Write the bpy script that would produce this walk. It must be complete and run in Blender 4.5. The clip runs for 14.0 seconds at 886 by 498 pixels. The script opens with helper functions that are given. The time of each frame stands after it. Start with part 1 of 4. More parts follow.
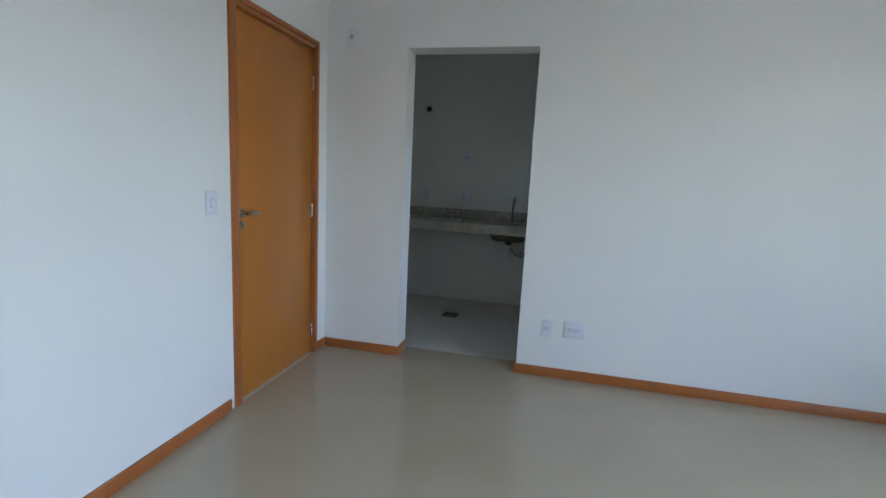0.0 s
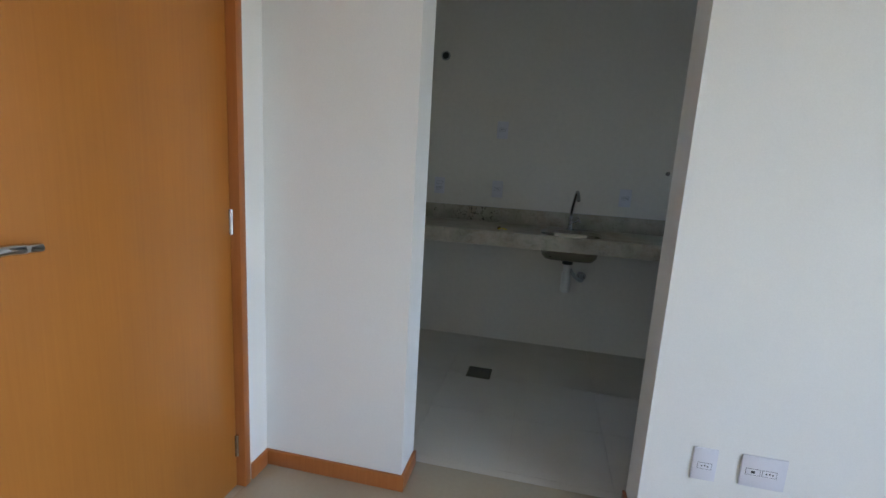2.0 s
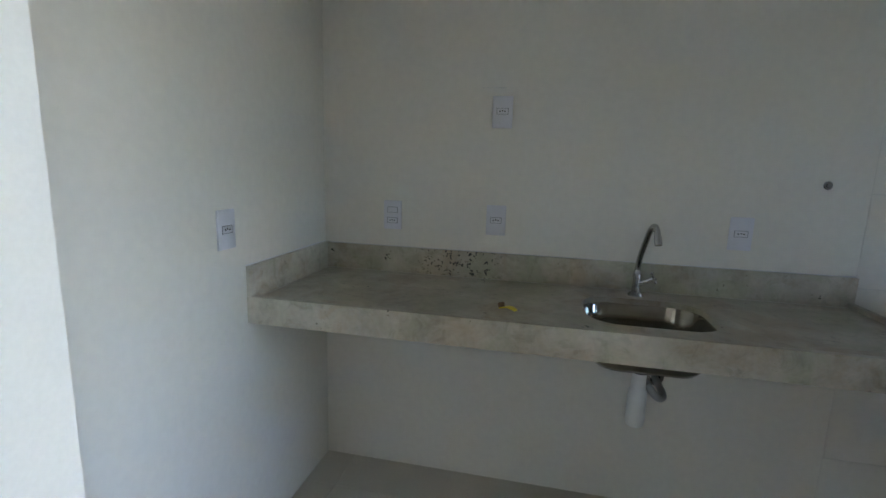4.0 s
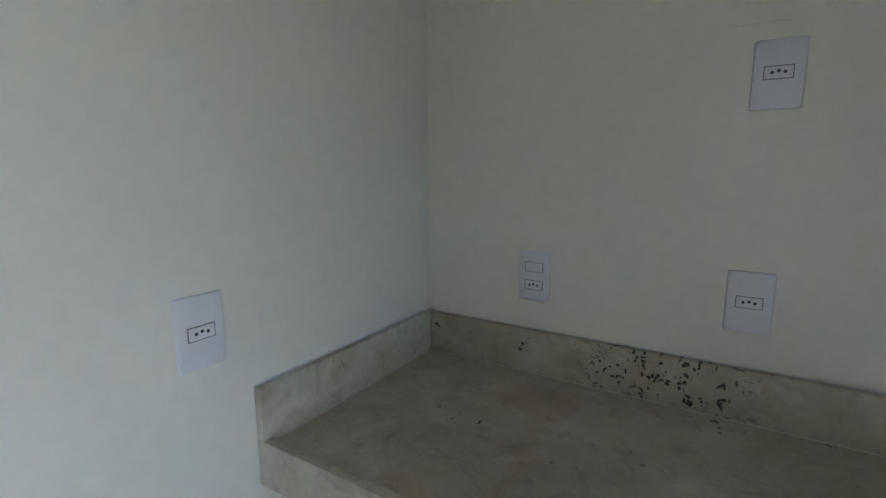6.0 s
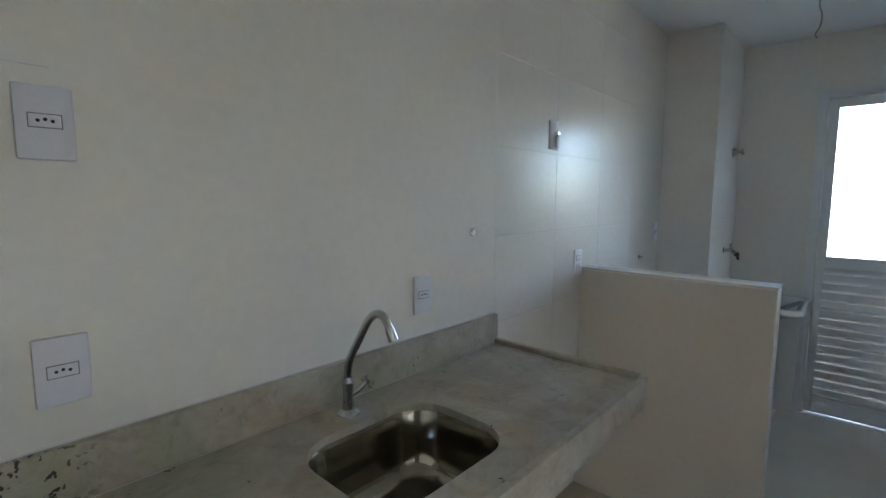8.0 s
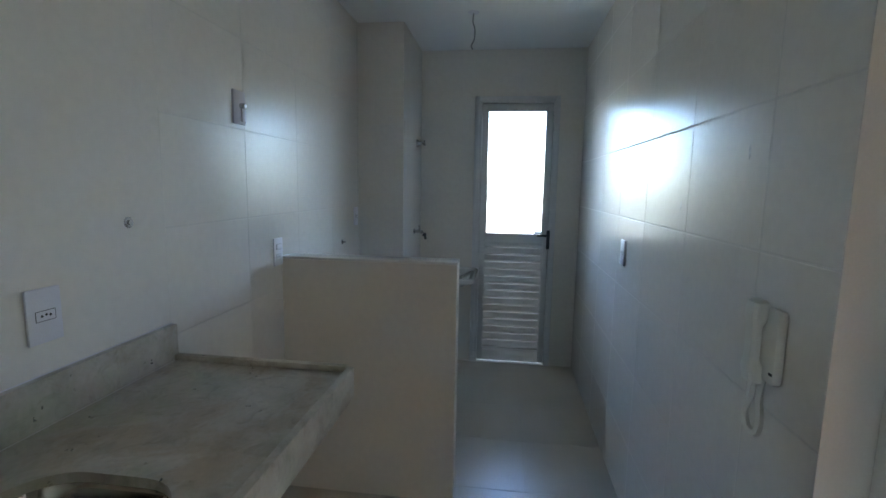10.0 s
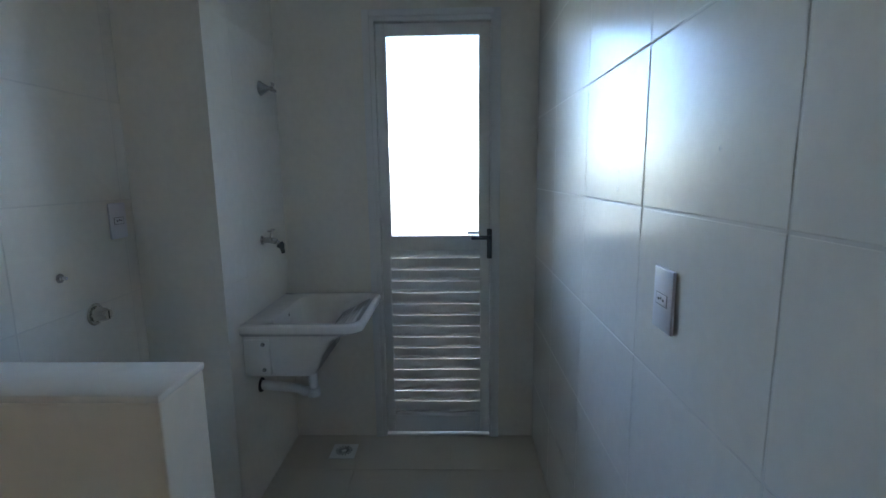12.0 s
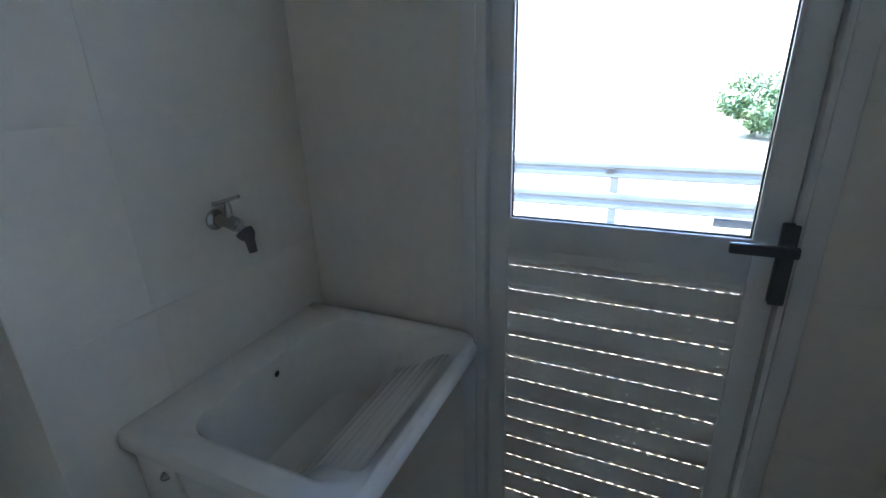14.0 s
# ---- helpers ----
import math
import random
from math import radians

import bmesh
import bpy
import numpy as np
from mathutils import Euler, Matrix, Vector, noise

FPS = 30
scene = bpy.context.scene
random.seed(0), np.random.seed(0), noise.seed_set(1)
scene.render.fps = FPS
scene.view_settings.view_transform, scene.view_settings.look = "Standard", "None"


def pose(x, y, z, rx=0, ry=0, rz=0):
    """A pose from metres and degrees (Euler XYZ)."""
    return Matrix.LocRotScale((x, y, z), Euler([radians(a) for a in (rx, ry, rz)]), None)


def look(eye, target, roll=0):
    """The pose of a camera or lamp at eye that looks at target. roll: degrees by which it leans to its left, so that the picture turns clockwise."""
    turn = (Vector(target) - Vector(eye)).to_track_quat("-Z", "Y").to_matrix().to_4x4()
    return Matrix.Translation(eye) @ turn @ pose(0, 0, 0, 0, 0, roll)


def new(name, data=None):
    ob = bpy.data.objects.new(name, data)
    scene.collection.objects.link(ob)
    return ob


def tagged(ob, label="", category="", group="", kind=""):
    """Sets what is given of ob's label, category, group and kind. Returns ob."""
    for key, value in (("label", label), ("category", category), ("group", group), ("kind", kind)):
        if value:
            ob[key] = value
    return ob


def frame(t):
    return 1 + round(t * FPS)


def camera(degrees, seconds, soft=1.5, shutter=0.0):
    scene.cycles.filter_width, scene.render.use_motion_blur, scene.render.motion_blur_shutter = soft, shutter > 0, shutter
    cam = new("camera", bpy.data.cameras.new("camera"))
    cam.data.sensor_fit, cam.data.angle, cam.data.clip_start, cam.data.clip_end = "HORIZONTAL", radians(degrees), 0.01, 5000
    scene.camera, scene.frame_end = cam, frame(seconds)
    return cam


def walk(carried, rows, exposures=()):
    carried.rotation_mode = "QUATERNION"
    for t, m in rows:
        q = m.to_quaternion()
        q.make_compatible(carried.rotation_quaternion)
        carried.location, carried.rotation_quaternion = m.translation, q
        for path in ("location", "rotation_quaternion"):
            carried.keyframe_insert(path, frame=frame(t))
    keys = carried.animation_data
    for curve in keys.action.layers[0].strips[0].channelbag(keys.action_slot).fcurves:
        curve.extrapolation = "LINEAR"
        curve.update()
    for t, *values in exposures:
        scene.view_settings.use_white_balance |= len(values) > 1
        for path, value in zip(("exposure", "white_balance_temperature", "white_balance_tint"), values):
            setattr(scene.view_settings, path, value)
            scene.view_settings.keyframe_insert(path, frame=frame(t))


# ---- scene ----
cam = camera(87.0, 14.0)
PATH = [
    (0, (1.68, -5.003, 1.342), (1.236, -3.077, 1.036), 2.9),
    (0.5, (1.535, -4.643, 1.346), (1.04, -2.734, 1.017), 3.7),
    (1, (1.382, -4.261, 1.335), (0.805, -2.379, 0.98), 4.3),
    (1.5, (1.204, -3.853, 1.332), (0.658, -1.964, 0.965), 4.1),
    (2, (1.093, -3.425, 1.315), (0.683, -1.503, 0.946), 3.4),
    (2.2, (1.07, -3.253, 1.319), (0.699, -1.322, 0.951), 3.0),
    (4.3, (0.881, -1.7, 1.347), (0.439, 0.22, 1.006), 1.0),
    (4.5, (0.844, -1.604, 1.35), (0.293, 0.29, 1.018), 1.1),
    (5, (0.802, -1.368, 1.373), (-0.088, 0.393, 1.045), 0.1),
    (5.5, (0.778, -1.2, 1.392), (-0.387, 0.392, 1.059), -0.3),
    (6, (0.695, -1.05, 1.391), (-0.34, 0.628, 1.054), -0.0),
    (6.5, (0.636, -0.953, 1.383), (0.114, 0.954, 1.082), -0.1),
    (7, (0.638, -0.956, 1.406), (0.878, 1.009, 1.121), -0.3),
    (7.5, (0.615, -1.002, 1.419), (1.562, 0.745, 1.201), -0.4),
    (8, (0.605, -1.013, 1.437), (2.077, 0.324, 1.218), 0.2),
    (8.5, (0.588, -1.004, 1.435), (2.329, -0.051, 1.192), 0.9),
    (9, (0.585, -0.983, 1.432), (2.455, -0.323, 1.171), 1.1),
    (9.2, (0.588, -0.977, 1.434), (2.49, -0.421, 1.167), 1.0),
    (11.3, (1.625, -1.067, 1.388), (3.606, -1.016, 1.116), 0.1),
    (11.5, (1.807, -1.111, 1.382), (3.785, -1.07, 1.09), -0.4),
    (12, (2.192, -1.148, 1.368), (4.166, -1.097, 1.051), -0.7),
    (12.5, (2.574, -1.113, 1.34), (4.528, -0.971, 0.94), -0.2),
    (13, (2.92, -1.09, 1.311), (4.837, -0.841, 0.8), 0.5),
    (13.5, (3.284, -1.136, 1.345), (5.117, -0.646, 0.713), -0.4),
    (14, (3.561, -1.094, 1.344), (5.27, -0.314, 0.658), -1.7),
]
walk(cam, [(t, look(eye, target, roll)) for t, eye, target, roll in PATH],
     exposures=[(0.0, 3.5, 6000, 11), (2.2, 4.0, 6500, 14.5), (4.3, 4.82, 6550, 13), (5.0, 4.82, 6550, 13), (6.0, 4.85, 6550, 13.3), (7.0, 5.3, 6600, 14), (8.0, 5.25, 6680, 14.5), (9.2, 5.02, 6430, 14), (11.3, 4.92, 6380, 13.2), (12.5, 4.8, 6400, 13.7), (13.5, 4.9, 6600, 14), (14.0, 4.8, 6700, 14.3)])

# ---- world and light ----
world = bpy.data.worlds.new("sky")
scene.world = world
world.use_nodes = True
wt = world.node_tree
sky = wt.nodes.new("ShaderNodeTexSky")
sky.sky_type = "NISHITA"
sky.sun_disc = False
sky.sun_elevation = radians(58)
sky.sun_rotation = radians(9)
sky.dust_density = 1.2
sky.ozone_density = 2.5
wt.links.new(sky.outputs["Color"], wt.nodes["Background"].inputs["Color"])
wt.nodes["Background"].inputs["Strength"].default_value = 0.15

sun_data = bpy.data.lights.new("sun", "SUN")
sun_data.energy = 2.6
sun_data.angle = radians(0.53)
sun_data.color = (1.0, 0.95, 0.88)
sun = new("sun", sun_data)
sun.matrix_world = look((1.6, 10.0, 17.2), (0, 0, 0))

# area lamp standing in for sky light in the living room's unseen balcony opening
sky_in = bpy.data.lights.new("balcony_sky_stand_in", "AREA")
sky_in.shape = "RECTANGLE"
sky_in.size, sky_in.size_y = 2.4, 2.1
sky_in.energy = 3.5
sky_in.color = (0.68, 0.82, 1.0)
lamp = new("balcony_sky_stand_in", sky_in)
sky_in.spread = radians(100)
lamp.matrix_world = look((4.92, -4.7, 1.15), (0.0, -4.1, -2.2))


# ---- materials ----
def mat(name, base, rough=0.5, metal=0.0, coat=0.0):
    m = bpy.data.materials.new(name)
    m.use_nodes = True
    b = m.node_tree.nodes["Principled BSDF"]
    b.inputs["Base Color"].default_value = (*base, 1)
    b.inputs["Roughness"].default_value = rough
    b.inputs["Metallic"].default_value = metal
    b.inputs["Coat Weight"].default_value = coat
    b.inputs["Coat Roughness"].default_value = 0.08
    return m, m.node_tree, b


def node(tree, kind, **values):
    n = tree.nodes.new(kind)
    for k, v in values.items():
        n.inputs[k.replace("_", " ")].default_value = v
    return n


def coords(tree, stretch=(1, 1, 1)):
    t = tree.nodes.new("ShaderNodeNewGeometry")
    m = tree.nodes.new("ShaderNodeMapping")
    m.inputs["Scale"].default_value = stretch
    tree.links.new(t.outputs["Position"], m.inputs["Vector"])
    return m.outputs["Vector"]


def ramp(tree, source, stops):
    r = tree.nodes.new("ShaderNodeValToRGB")
    while len(r.color_ramp.elements) < len(stops):
        r.color_ramp.elements.new(0.5)
    for e, (p, c) in zip(r.color_ramp.elements, stops):
        e.position, e.color = p, (*c, 1)
    tree.links.new(source, r.inputs["Fac"])
    return r.outputs["Color"]


def blend(tree, a, b, fac, how="MIX"):
    n = tree.nodes.new("ShaderNodeMix")
    n.data_type, n.blend_type = "RGBA", how
    for socket, value in ((n.inputs[0], fac), (n.inputs[6], a), (n.inputs[7], b)):
        if isinstance(value, (int, float)):
            socket.default_value = value
        elif isinstance(value, tuple):
            socket.default_value = (*value, 1)
        else:
            tree.links.new(value, socket)
    return n.outputs[2]


def bump(tree, b, height, strength, distance):
    n = node(tree, "ShaderNodeBump", Strength=strength, Distance=distance)
    tree.links.new(height, n.inputs["Height"])
    tree.links.new(n.outputs["Normal"], b.inputs["Normal"])


def mottled(name, a, c, rough, scale=3.0, fine=120.0, relief=0.1, depth=0.001, metal=0.0, coat=0.0, stretch=(1, 1, 1), spread=0.06):
    """Two-scale variation between two close tones, with a fine relief and uneven gloss."""
    m, tree, b = mat(name, a, rough, metal, coat)
    v = coords(tree, stretch)
    big = node(tree, "ShaderNodeTexNoise", Scale=scale, Detail=5.0)
    small = node(tree, "ShaderNodeTexNoise", Scale=fine, Detail=3.0)
    for n in (big, small):
        tree.links.new(v, n.inputs["Vector"])
    col = ramp(tree, big.outputs["Fac"], [(0.3, a), (0.7, c)])
    col = blend(tree, col, ramp(tree, small.outputs["Fac"], [(0.3, (0.93, 0.93, 0.93)), (0.7, (1, 1, 1))]), 0.6, "MULTIPLY")
    tree.links.new(col, b.inputs["Base Color"])
    mr = node(tree, "ShaderNodeMapRange")
    mr.inputs["To Min"].default_value, mr.inputs["To Max"].default_value = max(rough - spread, 0.02), rough + spread
    tree.links.new(big.outputs["Fac"], mr.inputs["Value"])
    tree.links.new(mr.outputs["Result"], b.inputs["Roughness"])
    if relief:
        bump(tree, b, small.outputs["Fac"], relief, depth)
    return m


def per_piece(m, low=0.95):
    """Makes each separate piece a little lighter or darker."""
    tree = m.node_tree
    b = tree.nodes["Principled BSDF"]
    source = b.inputs["Base Color"].links[0].from_socket
    info = tree.nodes.new("ShaderNodeObjectInfo")
    tone = ramp(tree, info.outputs["Random"], [(0.0, (low, low, low * 0.995)), (1.0, (1, 1, 1))])
    tree.links.new(blend(tree, source, tone, 1.0, "MULTIPLY"), b.inputs["Base Color"])
    return m


PAINT = mottled("white_wall_paint", (0.79, 0.775, 0.735), (0.83, 0.815, 0.775), 0.6, 1.2, 260, 0.12, 0.0006)
TILE = per_piece(mottled("white_ceramic_tile", (0.785, 0.745, 0.675), (0.81, 0.77, 0.70), 0.25, 2.0, 35, 0.04, 0.0012, spread=0.03), 0.994)
TILE.node_tree.nodes["Principled BSDF"].inputs["Specular IOR Level"].default_value = 0.2
BEIGE = mottled("beige_ceramic", (0.74, 0.67, 0.56), (0.78, 0.71, 0.60), 0.34, 2.0, 35, 0.03, 0.0010, spread=0.03)
GROUT = mottled("pale_grout", (0.68, 0.65, 0.59), (0.72, 0.69, 0.63), 0.85, 6, 200, 0.2, 0.0006)
CEIL = mottled("ceiling_paint", (0.80, 0.80, 0.78), (0.84, 0.84, 0.82), 0.8, 1.0, 200, 0.1, 0.0006)
PORCELAIN = per_piece(mottled("polished_cream_porcelain", (0.435, 0.370, 0.270), (0.475, 0.408, 0.305), 0.07, 1.6, 60, 0.015, 0.0003, spread=0.02), 0.99)
KFLOOR = per_piece(mottled("beige_ceramic_floor", (0.585, 0.535, 0.45), (0.655, 0.605, 0.52), 0.30, 2.2, 90, 0.06, 0.0006, spread=0.05), 0.99)
FGROUT = mottled("floor_grout", (0.54, 0.50, 0.42), (0.60, 0.56, 0.48), 0.9, 8, 200, 0.2, 0.0006)
PGROUT = mottled("cream_joint", (0.43, 0.365, 0.265), (0.47, 0.40, 0.30), 0.3, 8, 200, 0.02, 0.0003)
PLASTIC = mottled("white_plastic", (0.70, 0.69, 0.735), (0.745, 0.735, 0.78), 0.32, 8, 300, 0.02, 0.0002)
CREAM = mottled("cream_plastic", (0.72, 0.70, 0.62), (0.78, 0.76, 0.68), 0.35, 8, 300, 0.02, 0.0002)
CERAMIC = mottled("glazed_white_ceramic", (0.76, 0.74, 0.69), (0.81, 0.79, 0.75), 0.16, 3, 40, 0.02, 0.0006, coat=0.4)
CHROME = mottled("chrome", (0.50, 0.50, 0.51), (0.57, 0.57, 0.58), 0.24, 20, 300, 0.0, 0.0001, metal=1.0)
SATIN = mottled("satin_steel", (0.58, 0.57, 0.55), (0.66, 0.65, 0.63), 0.16, 20, 300, 0.0, 0.0001, metal=1.0)
STEEL = mottled("brushed_stainless_steel", (0.29, 0.27, 0.225), (0.34, 0.315, 0.265), 0.11, 5, 160, 0.08, 0.0003, metal=1.0, stretch=(1, 1, 6))
ALU = mottled("white_painted_aluminium", (0.70, 0.70, 0.69), (0.76, 0.76, 0.75), 0.38, 2.5, 150, 0.03, 0.0003)
# near-black of black parts; on holes and slots it paints the shade inside
DARK = mottled("black_parts_and_hole_shade", (0.02, 0.02, 0.02), (0.035, 0.033, 0.03), 0.6, 20, 200, 0.1, 0.0004)
# grey painted in place of the shade in the gaps around plate modules
LINE = mottled("shadow_gap_grey", (0.16, 0.16, 0.17), (0.22, 0.22, 0.23), 0.6, 20, 200, 0.0, 0.0004)
HANDLE = mottled("dark_grey_handle", (0.045, 0.05, 0.055), (0.07, 0.075, 0.08), 0.42, 20, 300, 0.05, 0.0002)
PVC = mottled("white_pvc_pipe", (0.70, 0.70, 0.68), (0.78, 0.78, 0.76), 0.4, 10, 200, 0.02, 0.0002)
GREYPVC = mottled("grey_flexible_hose", (0.30, 0.30, 0.29), (0.42, 0.42, 0.40), 0.5, 10, 200, 0.05, 0.0002)
YELLOW = mottled("yellow_plastic", (0.72, 0.58, 0.02), (0.80, 0.66, 0.04), 0.4, 30, 300, 0.05, 0.0003)
SMUDGE = mottled("grey_smudge", (0.60, 0.585, 0.55), (0.68, 0.665, 0.63), 0.27, 40, 300, 0.0, 0.0003)
NOZZLE = mottled("dark_grey_nozzle", (0.07, 0.075, 0.08), (0.11, 0.115, 0.12), 0.45, 30, 300, 0.03, 0.0002)
BROWN = mottled("brown_scrap", (0.16, 0.10, 0.05), (0.24, 0.16, 0.09), 0.8, 60, 300, 0.2, 0.001)


def wood(name, a, c):
    m, tree, b = mat(name, a, 0.34)
    v = coords(tree, (26, 26, 0.9))
    grain = node(tree, "ShaderNodeTexNoise", Scale=4.0, Detail=6.0, Distortion=0.6)
    tree.links.new(v, grain.inputs["Vector"])
    patch = node(tree, "ShaderNodeTexNoise", Scale=2.2, Detail=3.0)
    tree.links.new(coords(tree, (1, 1, 0.6)), patch.inputs["Vector"])
    col = ramp(tree, grain.outputs["Fac"], [(0.25, a), (0.75, c)])
    col = blend(tree, col, ramp(tree, patch.outputs["Fac"], [(0.3, (0.86, 0.86, 0.86)), (0.7, (1, 1, 1))]), 1.0, "MULTIPLY")
    tree.links.new(col, b.inputs["Base Color"])
    bump(tree, b, grain.outputs["Fac"], 0.06, 0.0005)
    return m


WOOD = wood("honey_veneer", (0.465, 0.165, 0.028), (0.505, 0.187, 0.033))
FRAMEWOOD = wood("reddish_frame_wood", (0.385, 0.122, 0.030), (0.44, 0.148, 0.038))


def granite_stone(name, chips):
    m, tree, b = mat(name, (0.4, 0.37, 0.32), 0.36)
    b.inputs["Specular IOR Level"].default_value = 0.4
    v = coords(tree)
    cloud = node(tree, "ShaderNodeTexNoise", Scale=4.5, Detail=8.0, Roughness=0.6, Distortion=0.8)
    fine = node(tree, "ShaderNodeTexNoise", Scale=70.0, Detail=4.0)
    veil = node(tree, "ShaderNodeTexNoise", Scale=1.6, Detail=4.0, Distortion=1.6)
    smear = node(tree, "ShaderNodeTexNoise", Scale=16.0, Detail=6.0, Roughness=0.65, Distortion=1.2)
    warp = node(tree, "ShaderNodeTexNoise", Scale=45.0, Detail=3.0)
    few = node(tree, "ShaderNodeTexNoise", Scale=9.0, Detail=2.0)
    tint = node(tree, "ShaderNodeTexNoise", Scale=6.0, Detail=5.0, Roughness=0.6, Distortion=0.5)
    for n in (cloud, fine, veil, smear, warp, few, tint):
        tree.links.new(v, n.inputs["Vector"])
    col = ramp(tree, cloud.outputs["Fac"], [(0.30, (0.47, 0.415, 0.335)), (0.46, (0.565, 0.51, 0.425)), (0.56, (0.61, 0.555, 0.47)), (0.70, (0.70, 0.645, 0.56))])
    col = blend(tree, col, ramp(tree, smear.outputs["Fac"], [(0.32, (0.72, 0.71, 0.68)), (0.48, (0.96, 0.96, 0.95)), (0.7, (1, 1, 1))]), 0.8, "MULTIPLY")
    col = blend(tree, col, ramp(tree, tint.outputs["Fac"], [(0.38, (0.88, 0.80, 0.72)), (0.49, (1, 1, 1)), (0.62, (0.90, 0.95, 0.86))]), 0.9, "MULTIPLY")
    col = blend(tree, col, ramp(tree, veil.outputs["Fac"], [(0.40, (0.82, 0.80, 0.75)), (0.6, (1, 1, 1))]), 0.7, "MULTIPLY")
    col = blend(tree, col, ramp(tree, fine.outputs["Fac"], [(0.3, (0.84, 0.84, 0.84)), (0.7, (1, 1, 1))]), 0.6, "MULTIPLY")
    # dark mineral flakes: a few of the cells of a warped pattern
    cell = tree.nodes.new("ShaderNodeTexVoronoi")
    cell.inputs["Scale"].default_value = 78.0
    tree.links.new(blend(tree, v, warp.outputs["Color"], 0.045), cell.inputs["Vector"])
    spot = ramp(tree, cell.outputs["Distance"], [(0.34, (1, 1, 1)), (0.46, (0, 0, 0))])
    lot = tree.nodes.new("ShaderNodeSeparateColor")
    tree.links.new(cell.outputs["Color"], lot.inputs["Color"])
    rare = ramp(tree, lot.outputs["Red"], [(0.90, (0, 0, 0)), (0.92, (1, 1, 1))])
    chosen = blend(tree, rare, ramp(tree, few.outputs["Fac"], [(0.60, (0, 0, 0)), (0.66, (1, 1, 1))]), 1.0, "MULTIPLY")
    if chips:
        # they gather about one place of the slab
        grad = tree.nodes.new("ShaderNodeTexGradient")
        grad.gradient_type = "SPHERICAL"
        mp = tree.nodes.new("ShaderNodeMapping")
        tc = tree.nodes.new("ShaderNodeTexCoord")
        mp.inputs["Location"].default_value = (-0.60 / 0.24, 0, -0.965 / 0.20)
        mp.inputs["Scale"].default_value = (1 / 0.24, 1, 1 / 0.20)
        tree.links.new(tc.outputs["Object"], mp.inputs["Vector"])
        tree.links.new(mp.outputs["Vector"], grad.inputs["Vector"])
        near = ramp(tree, grad.outputs["Fac"], [(0.15, (0, 0, 0)), (0.5, (1, 1, 1))])
        many = ramp(tree, lot.outputs["Red"], [(0.50, (0, 0, 0)), (0.52, (1, 1, 1))])
        chosen = blend(tree, chosen, blend(tree, near, many, 1.0, "MULTIPLY"), 1.0, "LIGHTEN")
    dark = blend(tree, spot, chosen, 1.0, "MULTIPLY")
    col = blend(tree, col, (0.04, 0.04, 0.035), dark)
    tree.links.new(col, b.inputs["Base Color"])
    bump(tree, b, fine.outputs["Fac"], 0.05, 0.0006)
    return m


GRANITE = granite_stone("grey_beige_granite", False)
GRANITE_CHIPS = granite_stone("granite_with_dark_inclusions", True)


def daylight_cooling_glass():
    m = bpy.data.materials.new("glass_tinted_to_cool_daylight")
    m.use_nodes = True
    tree = m.node_tree
    tree.nodes.clear()
    out = tree.nodes.new("ShaderNodeOutputMaterial")
    mix = tree.nodes.new("ShaderNodeMixShader")
    clear = tree.nodes.new("ShaderNodeBsdfTransparent")
    gloss = tree.nodes.new("ShaderNodeBsdfGlossy")
    fres = tree.nodes.new("ShaderNodeFresnel")
    # blue tint added to cool the daylight coming through the pane
    clear.inputs["Color"].default_value = (0.86, 0.93, 0.99, 1)
    gloss.inputs["Roughness"].default_value = 0.02
    tree.links.new(fres.outputs["Fac"], mix.inputs["Fac"])
    tree.links.new(clear.outputs["BSDF"], mix.inputs[1])
    tree.links.new(gloss.outputs["BSDF"], mix.inputs[2])
    tree.links.new(mix.outputs["Shader"], out.inputs["Surface"])
    return m


GLASS = daylight_cooling_glass()
GROUND = mottled("dry_grass_ground", (0.11, 0.097, 0.05), (0.22, 0.195, 0.125), 0.95, 0.9, 9, 0.4, 0.05)
ASPHALT = mottled("worn_pale_road", (0.34, 0.335, 0.325), (0.42, 0.41, 0.40), 0.9, 0.8, 40, 0.2, 0.01)
GALV = mottled("galvanised_rail", (0.11, 0.115, 0.12), (0.145, 0.15, 0.155), 0.7, 3, 60, 0.05, 0.001)
BARK = mottled("bark", (0.10, 0.075, 0.05), (0.16, 0.12, 0.085), 0.9, 8, 60, 0.5, 0.02)
LEAF = mottled("foliage", (0.06, 0.11, 0.045), (0.085, 0.14, 0.06), 0.6, 1.5, 30, 0.0, 0.01)


# ---- mesh helpers ----
def box(bm, lo, hi, bevel=0.0, seg=2):
    vs = [bm.verts.new((x, y, z)) for x in (lo[0], hi[0]) for y in (lo[1], hi[1]) for z in (lo[2], hi[2])]
    faces = [bm.faces.new([vs[i] for i in q]) for q in
             ((0, 1, 3, 2), (4, 6, 7, 5), (0, 4, 5, 1), (2, 3, 7, 6), (0, 2, 6, 4), (1, 5, 7, 3))]
    if bevel:
        edges = list({e for f in faces for e in f.edges})
        bmesh.ops.bevel(bm, geom=edges, offset=bevel, segments=seg, affect="EDGES", profile=0.5)
    return bm


def boxes(*items, bevel=0.0):
    bm = bmesh.new()
    for lo, hi in items:
        box(bm, lo, hi, bevel)
    return bm


def ring(bm, points):
    return [bm.verts.new(p) for p in points]


def bridge(bm, a, b, closed=True):
    n = len(a)
    for i in range(n if closed else n - 1):
        j = (i + 1) % n
        bm.faces.new((a[i], a[j], b[j], b[i]))


